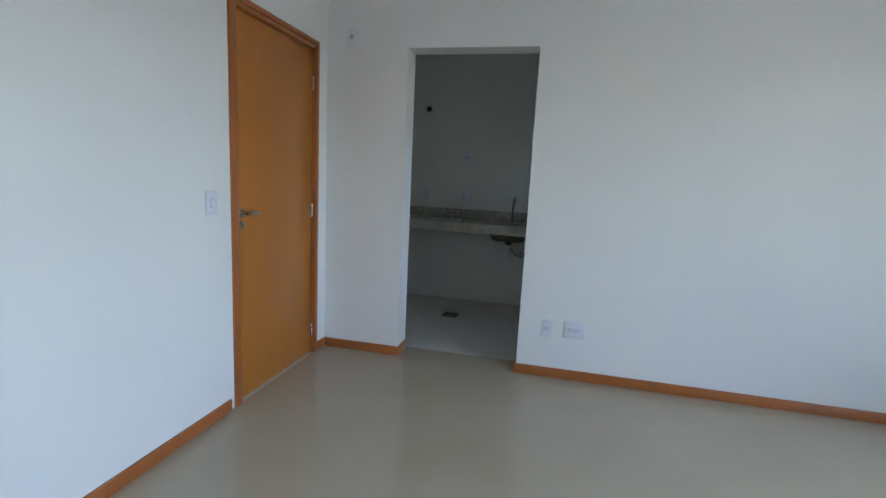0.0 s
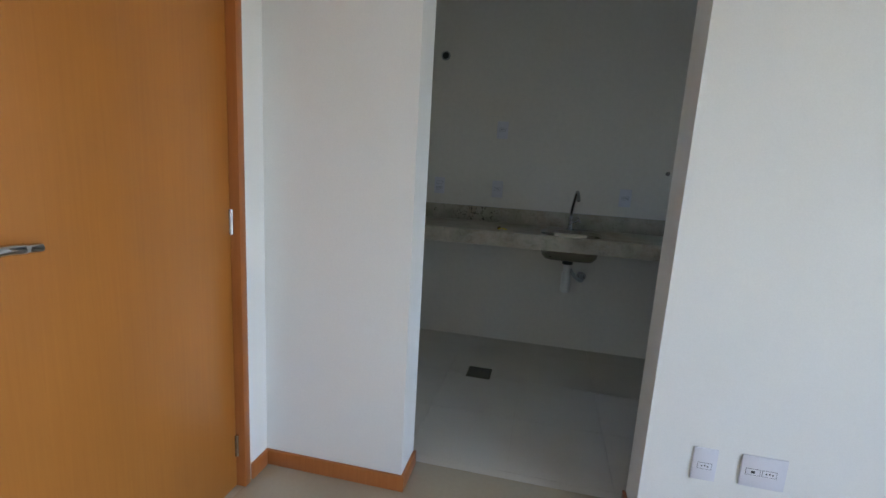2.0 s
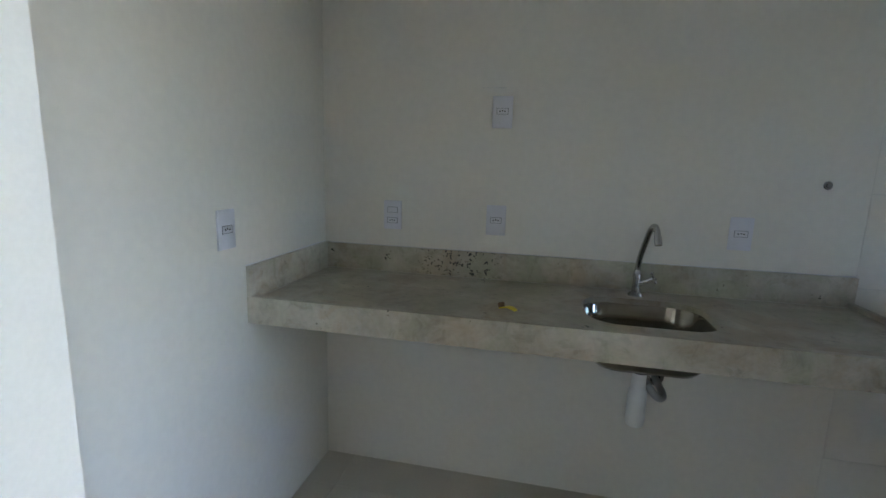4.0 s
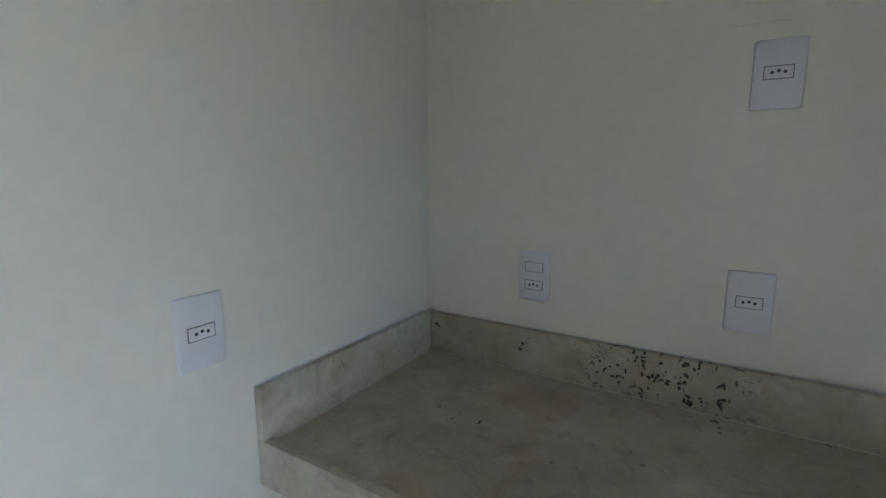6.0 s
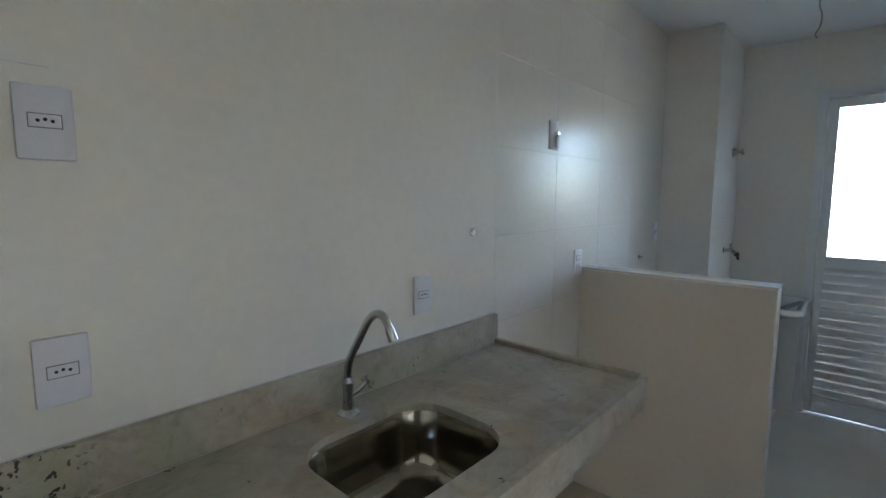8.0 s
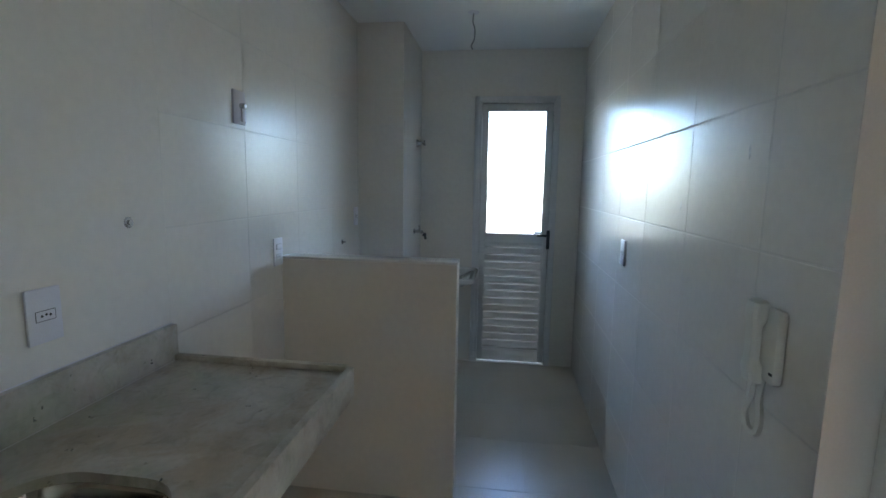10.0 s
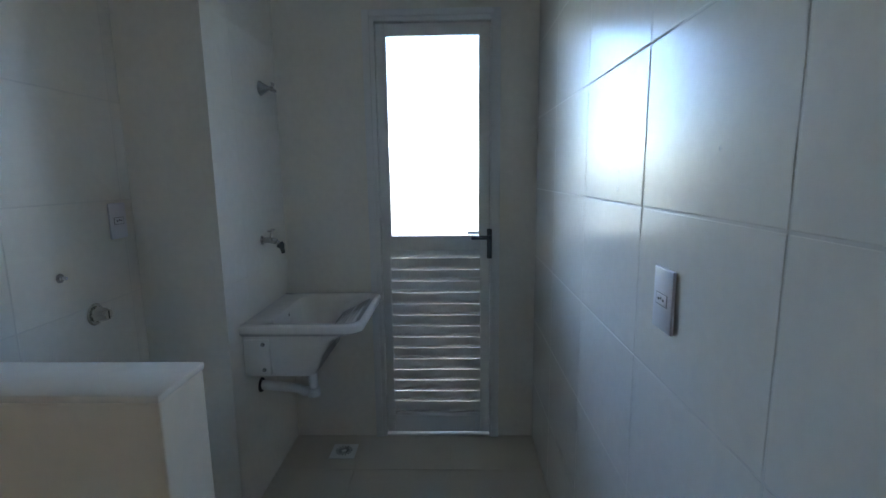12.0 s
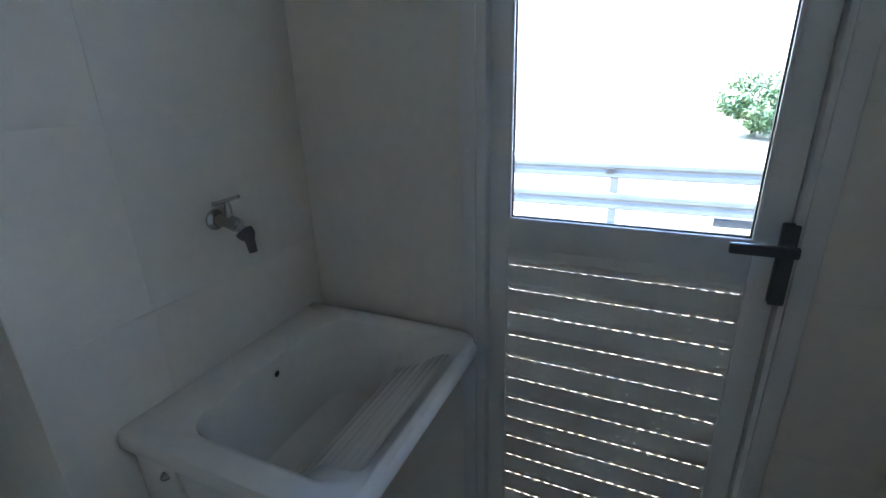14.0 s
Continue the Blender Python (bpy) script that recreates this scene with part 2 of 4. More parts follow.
def tube(bm, points, radius, seg=14, caps=True):
    """A round tube along points; radius may be one number or one for each point."""
    pts = [Vector(p) for p in points]
    rad = radius if isinstance(radius, (list, tuple)) else [radius] * len(pts)
    up = Vector((0.123, 0.456, 0.88)).normalized()
    last = None
    first = None
    for i, p in enumerate(pts):
        d = (pts[min(i + 1, len(pts) - 1)] - pts[max(i - 1, 0)]).normalized()
        side = d.cross(up)
        if side.length < 0.05:
            side = d.cross(Vector((1, 0, 0)))
        side.normalize()
        other = d.cross(side).normalized()
        up = side.cross(d)
        loop = ring(bm, [p + rad[i] * (math.cos(a) * side + math.sin(a) * other) for a in (2 * math.pi * k / seg for k in range(seg))])
        if last:
            bridge(bm, last, loop)
        first = first or loop
        last = loop
    if caps:
        bm.faces.new(first[::-1])
        bm.faces.new(last)
    return bm


def arc(points, steps=8):
    """A smooth line through the points."""
    p = [Vector(q) for q in points]
    p = [2 * p[0] - p[1], *p, 2 * p[-1] - p[-2]]
    out = []
    for i in range(1, len(p) - 2):
        for k in range(steps):
            t = k / steps
            out.append(0.5 * ((2 * p[i]) + (p[i + 1] - p[i - 1]) * t + (2 * p[i - 1] - 5 * p[i] + 4 * p[i + 1] - p[i + 2]) * t * t
                              + (3 * p[i] - p[i - 1] - 3 * p[i + 1] + p[i + 2]) * t ** 3))
    return [*out, p[-2]]


def lathe(bm, profile, centre=(0, 0, 0), axis="Z", seg=24):
    """Turns (radius, height) pairs round an axis."""
    last = None
    for r, h in profile:
        pts = []
        for k in range(seg):
            a = 2 * math.pi * k / seg
            u, v = max(r, 1e-5) * math.cos(a), max(r, 1e-5) * math.sin(a)
            q = {"Z": (u, v, h), "Y": (v, h, u), "X": (h, u, v)}[axis]
            pts.append((centre[0] + q[0], centre[1] + q[1], centre[2] + q[2]))
        loop = ring(bm, pts)
        if last:
            bridge(bm, last, loop)
        last = loop
    return bm


def rounded(x0, x1, y0, y1, r, z, n=6):
    """Points of a rounded rectangle."""
    pts = []
    for cx, cy, a0 in ((x1 - r, y1 - r, 0), (x0 + r, y1 - r, 90), (x0 + r, y0 + r, 180), (x1 - r, y0 + r, 270)):
        for k in range(n + 1):
            a = radians(a0 + 90 * k / n)
            pts.append((cx + r * math.cos(a), cy + r * math.sin(a), z))
    return pts


def finish(bm, name, material, smooth=False):
    bmesh.ops.recalc_face_normals(bm, faces=bm.faces)
    me = bpy.data.meshes.new(name)
    bm.to_mesh(me)
    bm.free()
    me.materials.append(material)
    if smooth:
        me.shade_smooth()
        me.set_sharp_from_angle(angle=radians(38))
    return me


def part(name, bm, material, parent, label="", smooth=True):
    ob = new(name, finish(bm, name, material, smooth))
    ob.parent = parent
    if label:
        ob["label"] = label
    return ob


def solid(name, bm, material, label, category="", kind="structure", smooth=False):
    return tagged(new(name, finish(bm, name, material, smooth)), label, category, "", kind)


def thing(name, m, label, category, group=""):
    ob = new(name)
    ob.matrix_world = m
    return tagged(ob, label, category, group)


# ---- plan ----
KY = -1.545            # kitchen face of the wall opposite the counter
LY = -1.81             # living-room face of the dividing wall
OX0, OX1, OZ = 0.632, 1.515, 2.195   # opening between the rooms
XD = 4.48              # wall with the service door
SX, SY = 3.83, -0.305  # step of the counter wall in the laundry corner
KC, LC = 2.46, 2.62    # lowered laundry ceiling, room ceilings
CX = 2.2               # where the lowered ceiling begins
JY = -1.635            # kitchen face of the wall beside the opening

wall_n = solid("wall_north", boxes(((-0.15, 0, 0), (SX, 0.15, LC)), ((SX, SY, 0), (XD, 0.15, LC))), GROUT, "tiled kitchen wall behind the granite counter", "wall")
wall_w = solid("wall_west", boxes(((-0.15, JY, 0), (0, 0, LC))), GROUT, "tiled kitchen end wall beside the counter", "wall")
DY0, DY1, DZ = -2.835, -1.975, 2.175
solid("wall_living_west", boxes(((-0.12, -6.7, 0), (0.03, DY0, LC)), ((-0.12, DY1 + 0.02, 0), (0.03, JY, LC)), ((-0.12, DY0, DZ), (0.03, DY1 + 0.02, LC))),
                PAINT, "white painted living room wall around the entrance door", "wall")
solid("wall_divider", boxes(((0.03, LY, 0), (OX0, JY, LC)), ((OX1, LY, 0), (4.9, JY, LC)), ((OX0, LY, OZ), (OX1, JY, LC))), PAINT,
               "white painted wall with the open kitchen passage", "wall")
wall_s = solid("wall_south", boxes(((1.62, JY, 0), (XD, KY, LC))), GROUT, "tiled kitchen wall facing the counter", "wall")
EY0, EY1, EZ = -1.337, -0.757, 2.09
wall_e = solid("wall_east", boxes(((XD, EY1, 0), (XD + 0.15, 0.15, LC)), ((XD, JY, 0), (XD + 0.15, EY0, LC)), ((XD, EY0, EZ), (XD + 0.15, EY1, LC))), GROUT,
               "tiled laundry wall around the service door", "wall")
solid("wall_living_east", boxes(((4.9, -6.7, 0), (5.05, -5.82, LC)), ((4.9, -3.38, 0), (5.05, JY, LC)), ((4.9, -5.82, 2.22), (5.05, -3.38, LC))), PAINT,
      "white painted living room wall with the unseen balcony opening", "wall")
# unseen parapet and slab, added only to hold back outdoor light from the opening
solid("light_cutting_parapet", boxes(((6.2, -6.4, -0.2), (6.32, -2.8, 1.05)), ((5.05, -6.4, -0.2), (6.2, -6.28, 1.05)), ((5.05, -2.92, -0.2), (6.2, -2.8, 1.05)), ((5.05, -6.28, -0.2), (6.2, -2.92, -0.02))), PAINT,
      "plain white unseen parapet added to cut ground light into the living room", "wall")
solid("light_cutting_slab", boxes(((5.05, -6.4, 2.45), (6.32, -2.8, 2.6))), CEIL, "plain white unseen slab added to cut sky light into the living room", "ceiling")
solid("wall_living_south", boxes(((-0.12, -6.85, 0), (5.05, -6.7, LC))), PAINT, "white painted living room wall", "wall")
solid("ceiling_kitchen", boxes(((-0.15, JY, LC), (XD + 0.15, 0.15, LC + 0.12)), ((CX, KY, KC), (XD, 0.0, LC - 0.002))), CEIL, "white painted kitchen ceiling, lowered over the laundry end", "ceiling")
solid("ceiling_living", boxes(((-0.12, -6.85, LC), (5.05, JY, LC + 0.12))), CEIL, "white painted living room ceiling", "ceiling")
THY = -1.615
floor_l = solid("floor_living", boxes(((-0.12, -6.85, -0.12), (5.05, THY, -0.001))), PGROUT, "polished cream porcelain living room floor", "floor")
floor_k = solid("floor_kitchen", boxes(((-0.15, THY, -0.12), (XD + 0.15, 0.15, -0.003))), FGROUT, "beige ceramic kitchen floor", "floor")
half = bmesh.new()
box(half, (2.713, -0.787, 0.0), (2.815, 0.0, 1.097), 0.003)
half_wall = solid("wall_half", half, BEIGE, "low beige tiled wall between kitchen counter and laundry", "wall")
part("cap", boxes(((2.711, -0.789, 1.0972), (2.817, 0.0, 1.108)), bevel=0.003), TILE, half_wall, "white tiled cap")

# ---- baseboards ----
BH, BT = 0.068, 0.014


def baseboard(lo, hi, label):
    bm = bmesh.new()
    box(bm, lo, hi, 0.003)
    return solid("baseboard", bm, FRAMEWOOD, label, "baseboard", smooth=True)


wd = "reddish wooden baseboard along the white living room wall"
baseboard((0.03, -6.7, 0), (0.03 + BT, -2.90, BH), wd)
baseboard((0.03, -1.925, 0), (0.03 + BT, LY - BT, BH), wd)
baseboard((0.03, LY - BT, 0), (OX0 + BT, LY, BH), wd)
baseboard((OX0, LY, 0), (OX0 + BT, THY - 0.02, BH), "short wooden baseboard in the passage jamb")
baseboard((OX1 - BT, LY - BT, 0), (4.9, LY, BH), wd)
baseboard((OX1 - BT, LY, 0), (OX1, THY - 0.02, BH), "short wooden baseboard in the passage jamb")

# ---- entrance door ----
door = thing("door_1", Matrix(), "closed honey-coloured wooden entrance door with steel lever", "door")
door["kind"] = "structure"
fo = 0.042
part("door_frame", boxes(((0.03 - 0.11, DY0 - 0.03, 0), (fo, DY0 + 0.028, DZ + 0.0)), ((0.03 - 0.11, DY1 + 0.001, 0), (fo, DY1 + 0.035, DZ)),
                         ((0.03 - 0.11, DY0 - 0.03, DZ), (fo, DY1 + 0.035, DZ + 0.03)), bevel=0.003), FRAMEWOOD, door, "reddish wooden door frame")
part("door_stop", boxes(((0.03 - 0.10, DY0 + 0.028, 0), (-0.034, DY0 + 0.045, DZ)), ((0.03 - 0.10, DY1 - 0.018, 0), (-0.034, DY1 + 0.001, DZ))), FRAMEWOOD, door)
leaf = part("leaf", boxes(((-0.030, DY0 + 0.031, 0.006), (0.006, DY1 - 0.003, DZ - 0.028)), bevel=0.002), WOOD, door, "flat honey veneer door leaf")
part("head", boxes(((0.03 - 0.11, DY0 + 0.028, DZ - 0.024), (0.03, DY1 + 0.001, DZ)), bevel=0.002), FRAMEWOOD, door)
HX, HY, HZ = 0.006, -2.750, 1.087
rose = lathe(bmesh.new(), [(0, 0.010), (0.022, 0.010), (0.026, 0.006), (0.026, 0)], (HX, HY, HZ), "X")
part("rose", rose, SATIN, leaf, "round brushed steel rose")
lev = bmesh.new()
tube(lev, [(HX + 0.008, HY, HZ), (HX + 0.045, HY, HZ)], 0.009)
tube(lev, arc([(HX + 0.045, HY - 0.008, HZ), (HX + 0.048, HY + 0.03, HZ + 0.002), (HX + 0.047, HY + 0.066, HZ - 0.001), (HX + 0.045, HY + 0.096, HZ - 0.003)]), [0.012] * 16 + [0.0105] * 9)
part("lever", lev, SATIN, leaf, "steel lever handle")
key = lathe(bmesh.new(), [(0, 0.012), (0.012, 0.012), (0.014, 0.009), (0.023, 0.008), (0.025, 0.004), (0.025, 0)], (HX, HY, HZ - 0.067), "X")
part("lock_cylinder", key, SATIN, leaf, "round steel keyhole escutcheon")
part("keyhole", boxes(((HX + 0.011, HY - 0.002, HZ - 0.075), (HX + 0.0132, HY + 0.002, HZ - 0.059))), DARK, leaf)
for hz in (0.18, 1.06, 1.93):
    hb = tube(bmesh.new(), [(0.012, DY1 - 0.003, hz - 0.045), (0.012, DY1 - 0.003, hz + 0.045)], 0.006, 12)
    box(hb, (0.0062, DY1 - 0.012, hz - 0.045), (0.0085, DY1 - 0.004, hz + 0.045))
    part("hinge", hb, SATIN, door, "steel hinge")


# ---- switches and sockets ----
NORTH = (90, 0, 0)
WEST = (90, 0, 90)
SOUTH = (90, 0, 180)


def rect_part(name, w, h, depth0, depth1, at, material, parent, bevel=0.0, label=""):
    bm = bmesh.new()
    box(bm, (at[0] - w / 2, at[1] - h / 2, depth0), (at[0] + w / 2, at[1] + h / 2, depth1), bevel)
    return part(name, bm, material, parent, label)


def socket(parent, at):
    rect_part("module_gap_shade", 0.045, 0.0235, 0.004, 0.0088, at, LINE, parent)
    body = rect_part("socket", 0.0425, 0.0212, 0.004, 0.0096, at, PLASTIC, parent, 0.0015)
    bm = bmesh.new()
    pts = rounded(at[0] - 0.0165, at[0] + 0.0165, at[1] - 0.0075, at[1] + 0.0075, 0.0072, 0.0098, 4)
    bm.faces.new(ring(bm, pts))
    part("well", bm, PLASTIC, body)
    for dx, dy in ((-0.0095, 0), (0, 0.0022), (0.0095, 0)):
        hole = lathe(bmesh.new(), [(0, 0.0102), (0.0029, 0.0102), (0.0029, 0.009)], (at[0] + dx, at[1] + dy, 0), "Z", 10)
        part("pin_hole", hole, DARK, body)
    return body


def plate(pos, turn, label, rows, w=0.078, h=0.12, category="socket", name="wall_socket"):
    th = thing(name, pose(*pos, *turn), label, category, "wall plates")
    rect_part("plate", w, h, 0.0, 0.0078, (0, 0), PLASTIC, th, 0.0035)
    for kind, at in rows:
        if kind == "socket":
            socket(th, at)
        elif kind == "rocker":
            rect_part("module_gap_shade", 0.045, 0.0235, 0.004, 0.0088, at, LINE, th)
            rect_part("rocker", 0.0425, 0.0212, 0.004, 0.0105, at, PLASTIC, th, 0.002)
        elif kind == "tall_rocker":
            rect_part("module_gap_shade", 0.0245, 0.046, 0.004, 0.0088, at, LINE, th)
            rect_part("rocker", 0.022, 0.0435, 0.004, 0.0112, at, PLASTIC, th, 0.002)
        elif kind == "data":
            rect_part("module_gap_shade", 0.045, 0.0235, 0.004, 0.0088, at, LINE, th)
            b = rect_part("jack", 0.0425, 0.0212, 0.004, 0.0096, at, PLASTIC, th, 0.0015)
            rect_part("jack_hole", 0.012, 0.009, 0.009, 0.0101, at, DARK, b)
    return th


F = 0.0008   # tile face in front of the wall
plate((F, -0.655, 1.14), WEST, "white single socket plate on the tiled end wall", [("socket", (0, 0))])
plate((0.308, -F, 1.139), NORTH, "white plate with rocker switch above a socket", [("rocker", (0, 0.022)), ("socket", (0, -0.022))])
plate((0.740, -F, 1.139), NORTH, "white single socket plate above the granite backsplash", [("socket", (0, 0))])
plate((0.745, -F, 1.556), NORTH, "white single socket plate high on the tiled wall", [("socket", (0, 0.003))])
plate((1.622, -F, 1.137), NORTH, "white single socket plate beside the kitchen tap", [("socket", (0, 0))])
plate((2.671, -F, 1.133), NORTH, "white plate with switch and socket above the low wall", [("rocker", (0, 0.022)), ("socket", (0, -0.022))])
plate((3.745, -F, 1.225), NORTH, "white single socket plate in the laundry corner", [("socket", (0, 0))])
plate((3.054, KY + F, 1.130), SOUTH, "white single socket plate on the glossy tiled wall", [("socket", (0, 0))])
plate((0.03, -3.012, 1.158), WEST, "white single light switch plate beside the entrance door", [("tall_rocker", (0, 0))], category="switch", name="light_switch")
plate((1.708, LY, 0.349), NORTH, "white socket plate low on the living room wall", [("socket", (0, -0.005))])
plate((1.888, LY, 0.353), NORTH, "wide white plate with data and television jacks", [("data", (-0.032, 0)), ("socket", (0.018, 0))], w=0.138, h=0.115)

# blank plates with a fitting
lp = thing("wall_lamp_point", pose(0.22, LY, 2.272, *NORTH), "white plate with round grey lamp point", "lamp point")
rect_part("plate", 0.078, 0.12, 0.0, 0.0078, (0, 0), PLASTIC, lp, 0.0035)
part("boss", lathe(bmesh.new(), [(0, 0.012), (0.012, 0.012), (0.016, 0.009), (0.016, 0.006)], (0, 0, 0)), GREYPVC, lp, "grey round outlet")
wl = thing("wall_outlet", pose(2.408, -F, 1.700, *NORTH), "white plate with a small hanging chrome fitting", "outlet")
rect_part("plate", 0.078, 0.12, 0.0, 0.0085, (0, 0), PLASTIC, wl, 0.0035)
fit_bm = lathe(bmesh.new(), [(0, 0.028), (0.008, 0.028), (0.010, 0.020), (0.010, 0.006)], (0.006, 0.006, 0))
part("knob", fit_bm, CHROME, wl)
part("tag", boxes(((-0.006, -0.052, 0.014), (0.020, -0.004, 0.022)), bevel=0.003), PLASTIC, wl, "small white hanging tag")

# pipe ends and caps on the counter wall
cap = lathe(bmesh.new(), [(0, 0.010), (0.008, 0.010), (0.009, 0.006), (0.015, 0.006), (0.018, 0.003), (0.018, 0)], (0, 0, 0))
c1 = thing("pipe_cap", pose(1.871, -F, 1.319, *NORTH) @ Matrix.Diagonal((0.8, 0.8, 0.8, 1)), "small round chrome cap on the tiled wall", "pipe cap")
part("cap", cap, CHROME, c1)
vent = thing("vent_pipe", pose(0.301, -F, 2.052, *NORTH), "dark open pipe end high on the tiled wall", "pipe")
part("rim", lathe(bmesh.new(), [(0.024, 0.001), (0.024, 0.008), (0.031, 0.008), (0.033, 0.0)]), GREYPVC, vent)
part("mouth", lathe(bmesh.new(), [(0, 0.001), (0.0245, 0.001)]), DARK, vent)
c2 = thing("water_point", pose(3.49, -F, 1.082, *NORTH) @ Matrix.Diagonal((0.6, 0.6, 0.7, 1)), "small chrome water point with plug", "pipe cap")
part("flange", lathe(bmesh.new(), [(0.008, 0.012), (0.012, 0.006), (0.022, 0.004), (0.024, 0)]), CHROME, c2)
part("plug", lathe(bmesh.new(), [(0, 0.030), (0.007, 0.030), (0.009, 0.026), (0.009, 0.010)]), CHROME, c2)
c3 = thing("drain_outlet", pose(3.602, -F, 0.94, *NORTH), "chrome cone-shaped drain outlet with slotted plug on the tiled wall", "pipe")
part("flange", lathe(bmesh.new(), [(0.020, 0.006), (0.032, 0.005), (0.036, 0.0)]), SATIN, c3)
part("cone", lathe(bmesh.new(), [(0.027, 0.004), (0.026, 0.012), (0.022, 0.030), (0.017, 0.044), (0.0, 0.044)], seg=8), SATIN, c3, "faceted chrome cone")
part("slot", boxes(((-0.0018, -0.014, 0.0435), (0.0018, 0.014, 0.0450))), DARK, c3)

# ---- granite counter ----
CF, CR = -0.567, 2.003
counter = thing("granite_counter", Matrix(), "wall-mounted grey-beige granite worktop with backsplash", "worktop")
SX0, SX1, SY0, SY1 = 1.075, 1.464, -0.462, -0.148
bm = bmesh.new()
outer = ring(bm, [(0.0, CF + 0.02, 0.9), (CR, CF + 0.02, 0.9), (CR, -0.001, 0.9), (0.0, -0.001, 0.9)])
inner = ring(bm, rounded(SX0, SX1, SY0, SY1, 0.10, 0.9, 8))
es = [bm.edges.new((loop[i], loop[(i + 1) % len(loop)])) for loop in (outer, inner) for i in range(len(loop))]
bmesh.ops.triangle_fill(bm, use_beauty=True, use_dissolve=False, edges=es)
top = [f for f in bm.faces]
ext = bmesh.ops.extrude_face_region(bm, geom=top)
bmesh.ops.translate(bm, vec=(0, 0, -0.02), verts=[v for v in ext["geom"] if isinstance(v, bmesh.types.BMVert)])
part("slab", bm, GRANITE, counter, smooth=False)
part("front_apron", boxes(((0.0017, CF, 0.819), (CR, CF + 0.02, 0.909)), bevel=0.0015), GRANITE, counter)
part("end_rim", boxes(((CR - 0.020, CF + 0.0205, 0.9005), (CR, -0.0217, 0.917)), bevel=0.001), GRANITE, counter)
part("end_apron", boxes(((CR - 0.020, CF + 0.0205, 0.845), (CR - 0.0005, -0.001, 0.8795)), bevel=0.001), GRANITE, counter)
part("backsplash", boxes(((0.0205, -0.0215, 0.9005), (CR, -0.0025, 1.007)), bevel=0.0015), GRANITE_CHIPS, counter, "backsplash with a cluster of dark inclusions")
part("sealant", boxes(((0.0205, -0.0050, 1.0072), (CR, -0.0017, 1.0084)), ((0.0017, CF + 0.002, 1.0102), (0.0040, -0.0042, 1.0130))), PLASTIC, counter, "thin white sealant line")
part("counter_joint", boxes(((0.021, -0.0235, 0.9003), (CR - 0.021, -0.0217, 0.9010)), ((0.0207, CF + 0.022, 0.9003), (0.0222, -0.024, 0.9010))), GROUT, counter)
part("side_splash", boxes(((0.0025, CF + 0.0, 0.9095), (0.0205, CF + 0.0204, 1.010)), ((0.0025, CF + 0.0204, 0.9005), (0.0205, -0.0025, 1.010)), bevel=0.0015), GRANITE, counter)

# ---- sink ----
sink = thing("kitchen_sink", Matrix(), "stainless steel undermount bowl in the granite worktop", "sink")
bm = bmesh.new()
prev = None
for ins, z, r in ((-0.018, 0.8785, 0.112), (0.0, 0.8785, 0.10), (0.004, 0.870, 0.098), (0.012, 0.80, 0.092), (0.022, 0.758, 0.085), (0.040, 0.738, 0.07), (0.075, 0.731, 0.05), (0.13, 0.729, 0.02)):
    loop = ring(bm, rounded(SX0 + ins, SX1 - ins, SY0 + ins, SY1 - ins, r, z, 8))
    if prev:
        bridge(bm, prev, loop)
    prev = loop
bm.faces.new(prev)
bowl = part("bowl", bm, STEEL, sink)
bowl_solid = bowl.modifiers.new("thickness", "SOLIDIFY")
bowl_solid.thickness, bowl_solid.offset = 0.0015, 1.0
SC = ((SX0 + SX1) / 2, (SY0 + SY1) / 2)
part("strainer", lathe(bmesh.new(), [(0, 0.733), (0.018, 0.733), (0.022, 0.736), (0.040, 0.736), (0.046, 0.733), (0.047, 0.7305)], (*SC, 0)), CHROME, sink, "round chrome strainer")
trap = thing("sink_trap", Matrix(), "white bottle trap under the sink with grey hose", "siphon")
part("nut", lathe(bmesh.new(), [(0.030, 0.7265), (0.034, 0.722), (0.034, 0.700), (0.027, 0.696), (0.0, 0.696)], (*SC, 0)), DARK, trap, "black nut")
part("bottle", lathe(bmesh.new(), [(0.0, 0.697), (0.022, 0.697), (0.024, 0.64), (0.030, 0.63), (0.031, 0.52), (0.026, 0.508), (0, 0.508)], (*SC, 0)), PVC, trap)
part("hose", tube(bmesh.new(), arc([(SC[0] + 0.02, SC[1], 0.66), (SC[0] + 0.07, SC[1] + 0.03, 0.60), (SC[0] + 0.11, SC[1] + 0.12, 0.57), (SC[0] + 0.12, -0.003, 0.56)]), 0.013), GREYPVC, trap, "grey drain hose")
part("wall_flange", lathe(bmesh.new(), [(0.014, -0.004), (0.032, -0.003), (0.034, -0.012), (0.02, -0.016)], (SC[0] + 0.12, 0, 0.56), "Y"), CHROME, trap)

# ---- kitchen tap ----
TX, TY = 1.272, -0.090
tap = thing("kitchen_tap", Matrix(), "chrome swan-neck kitchen tap with cross handle", "tap")
part("base", lathe(bmesh.new(), [(0.0, 0.9335), (0.014, 0.9335), (0.015, 0.914), (0.022, 0.908), (0.027, 0.9045), (0.028, 0.9005)], (TX, TY, 0)), CHROME, tap)
part("body", lathe(bmesh.new(), [(0.0125, 0.920), (0.0125, 0.965), (0.0145, 0.967), (0.0145, 0.982), (0.0125, 0.984), (0.011, 0.996), (0, 0.997)], (TX, TY, 0)), CHROME, tap)
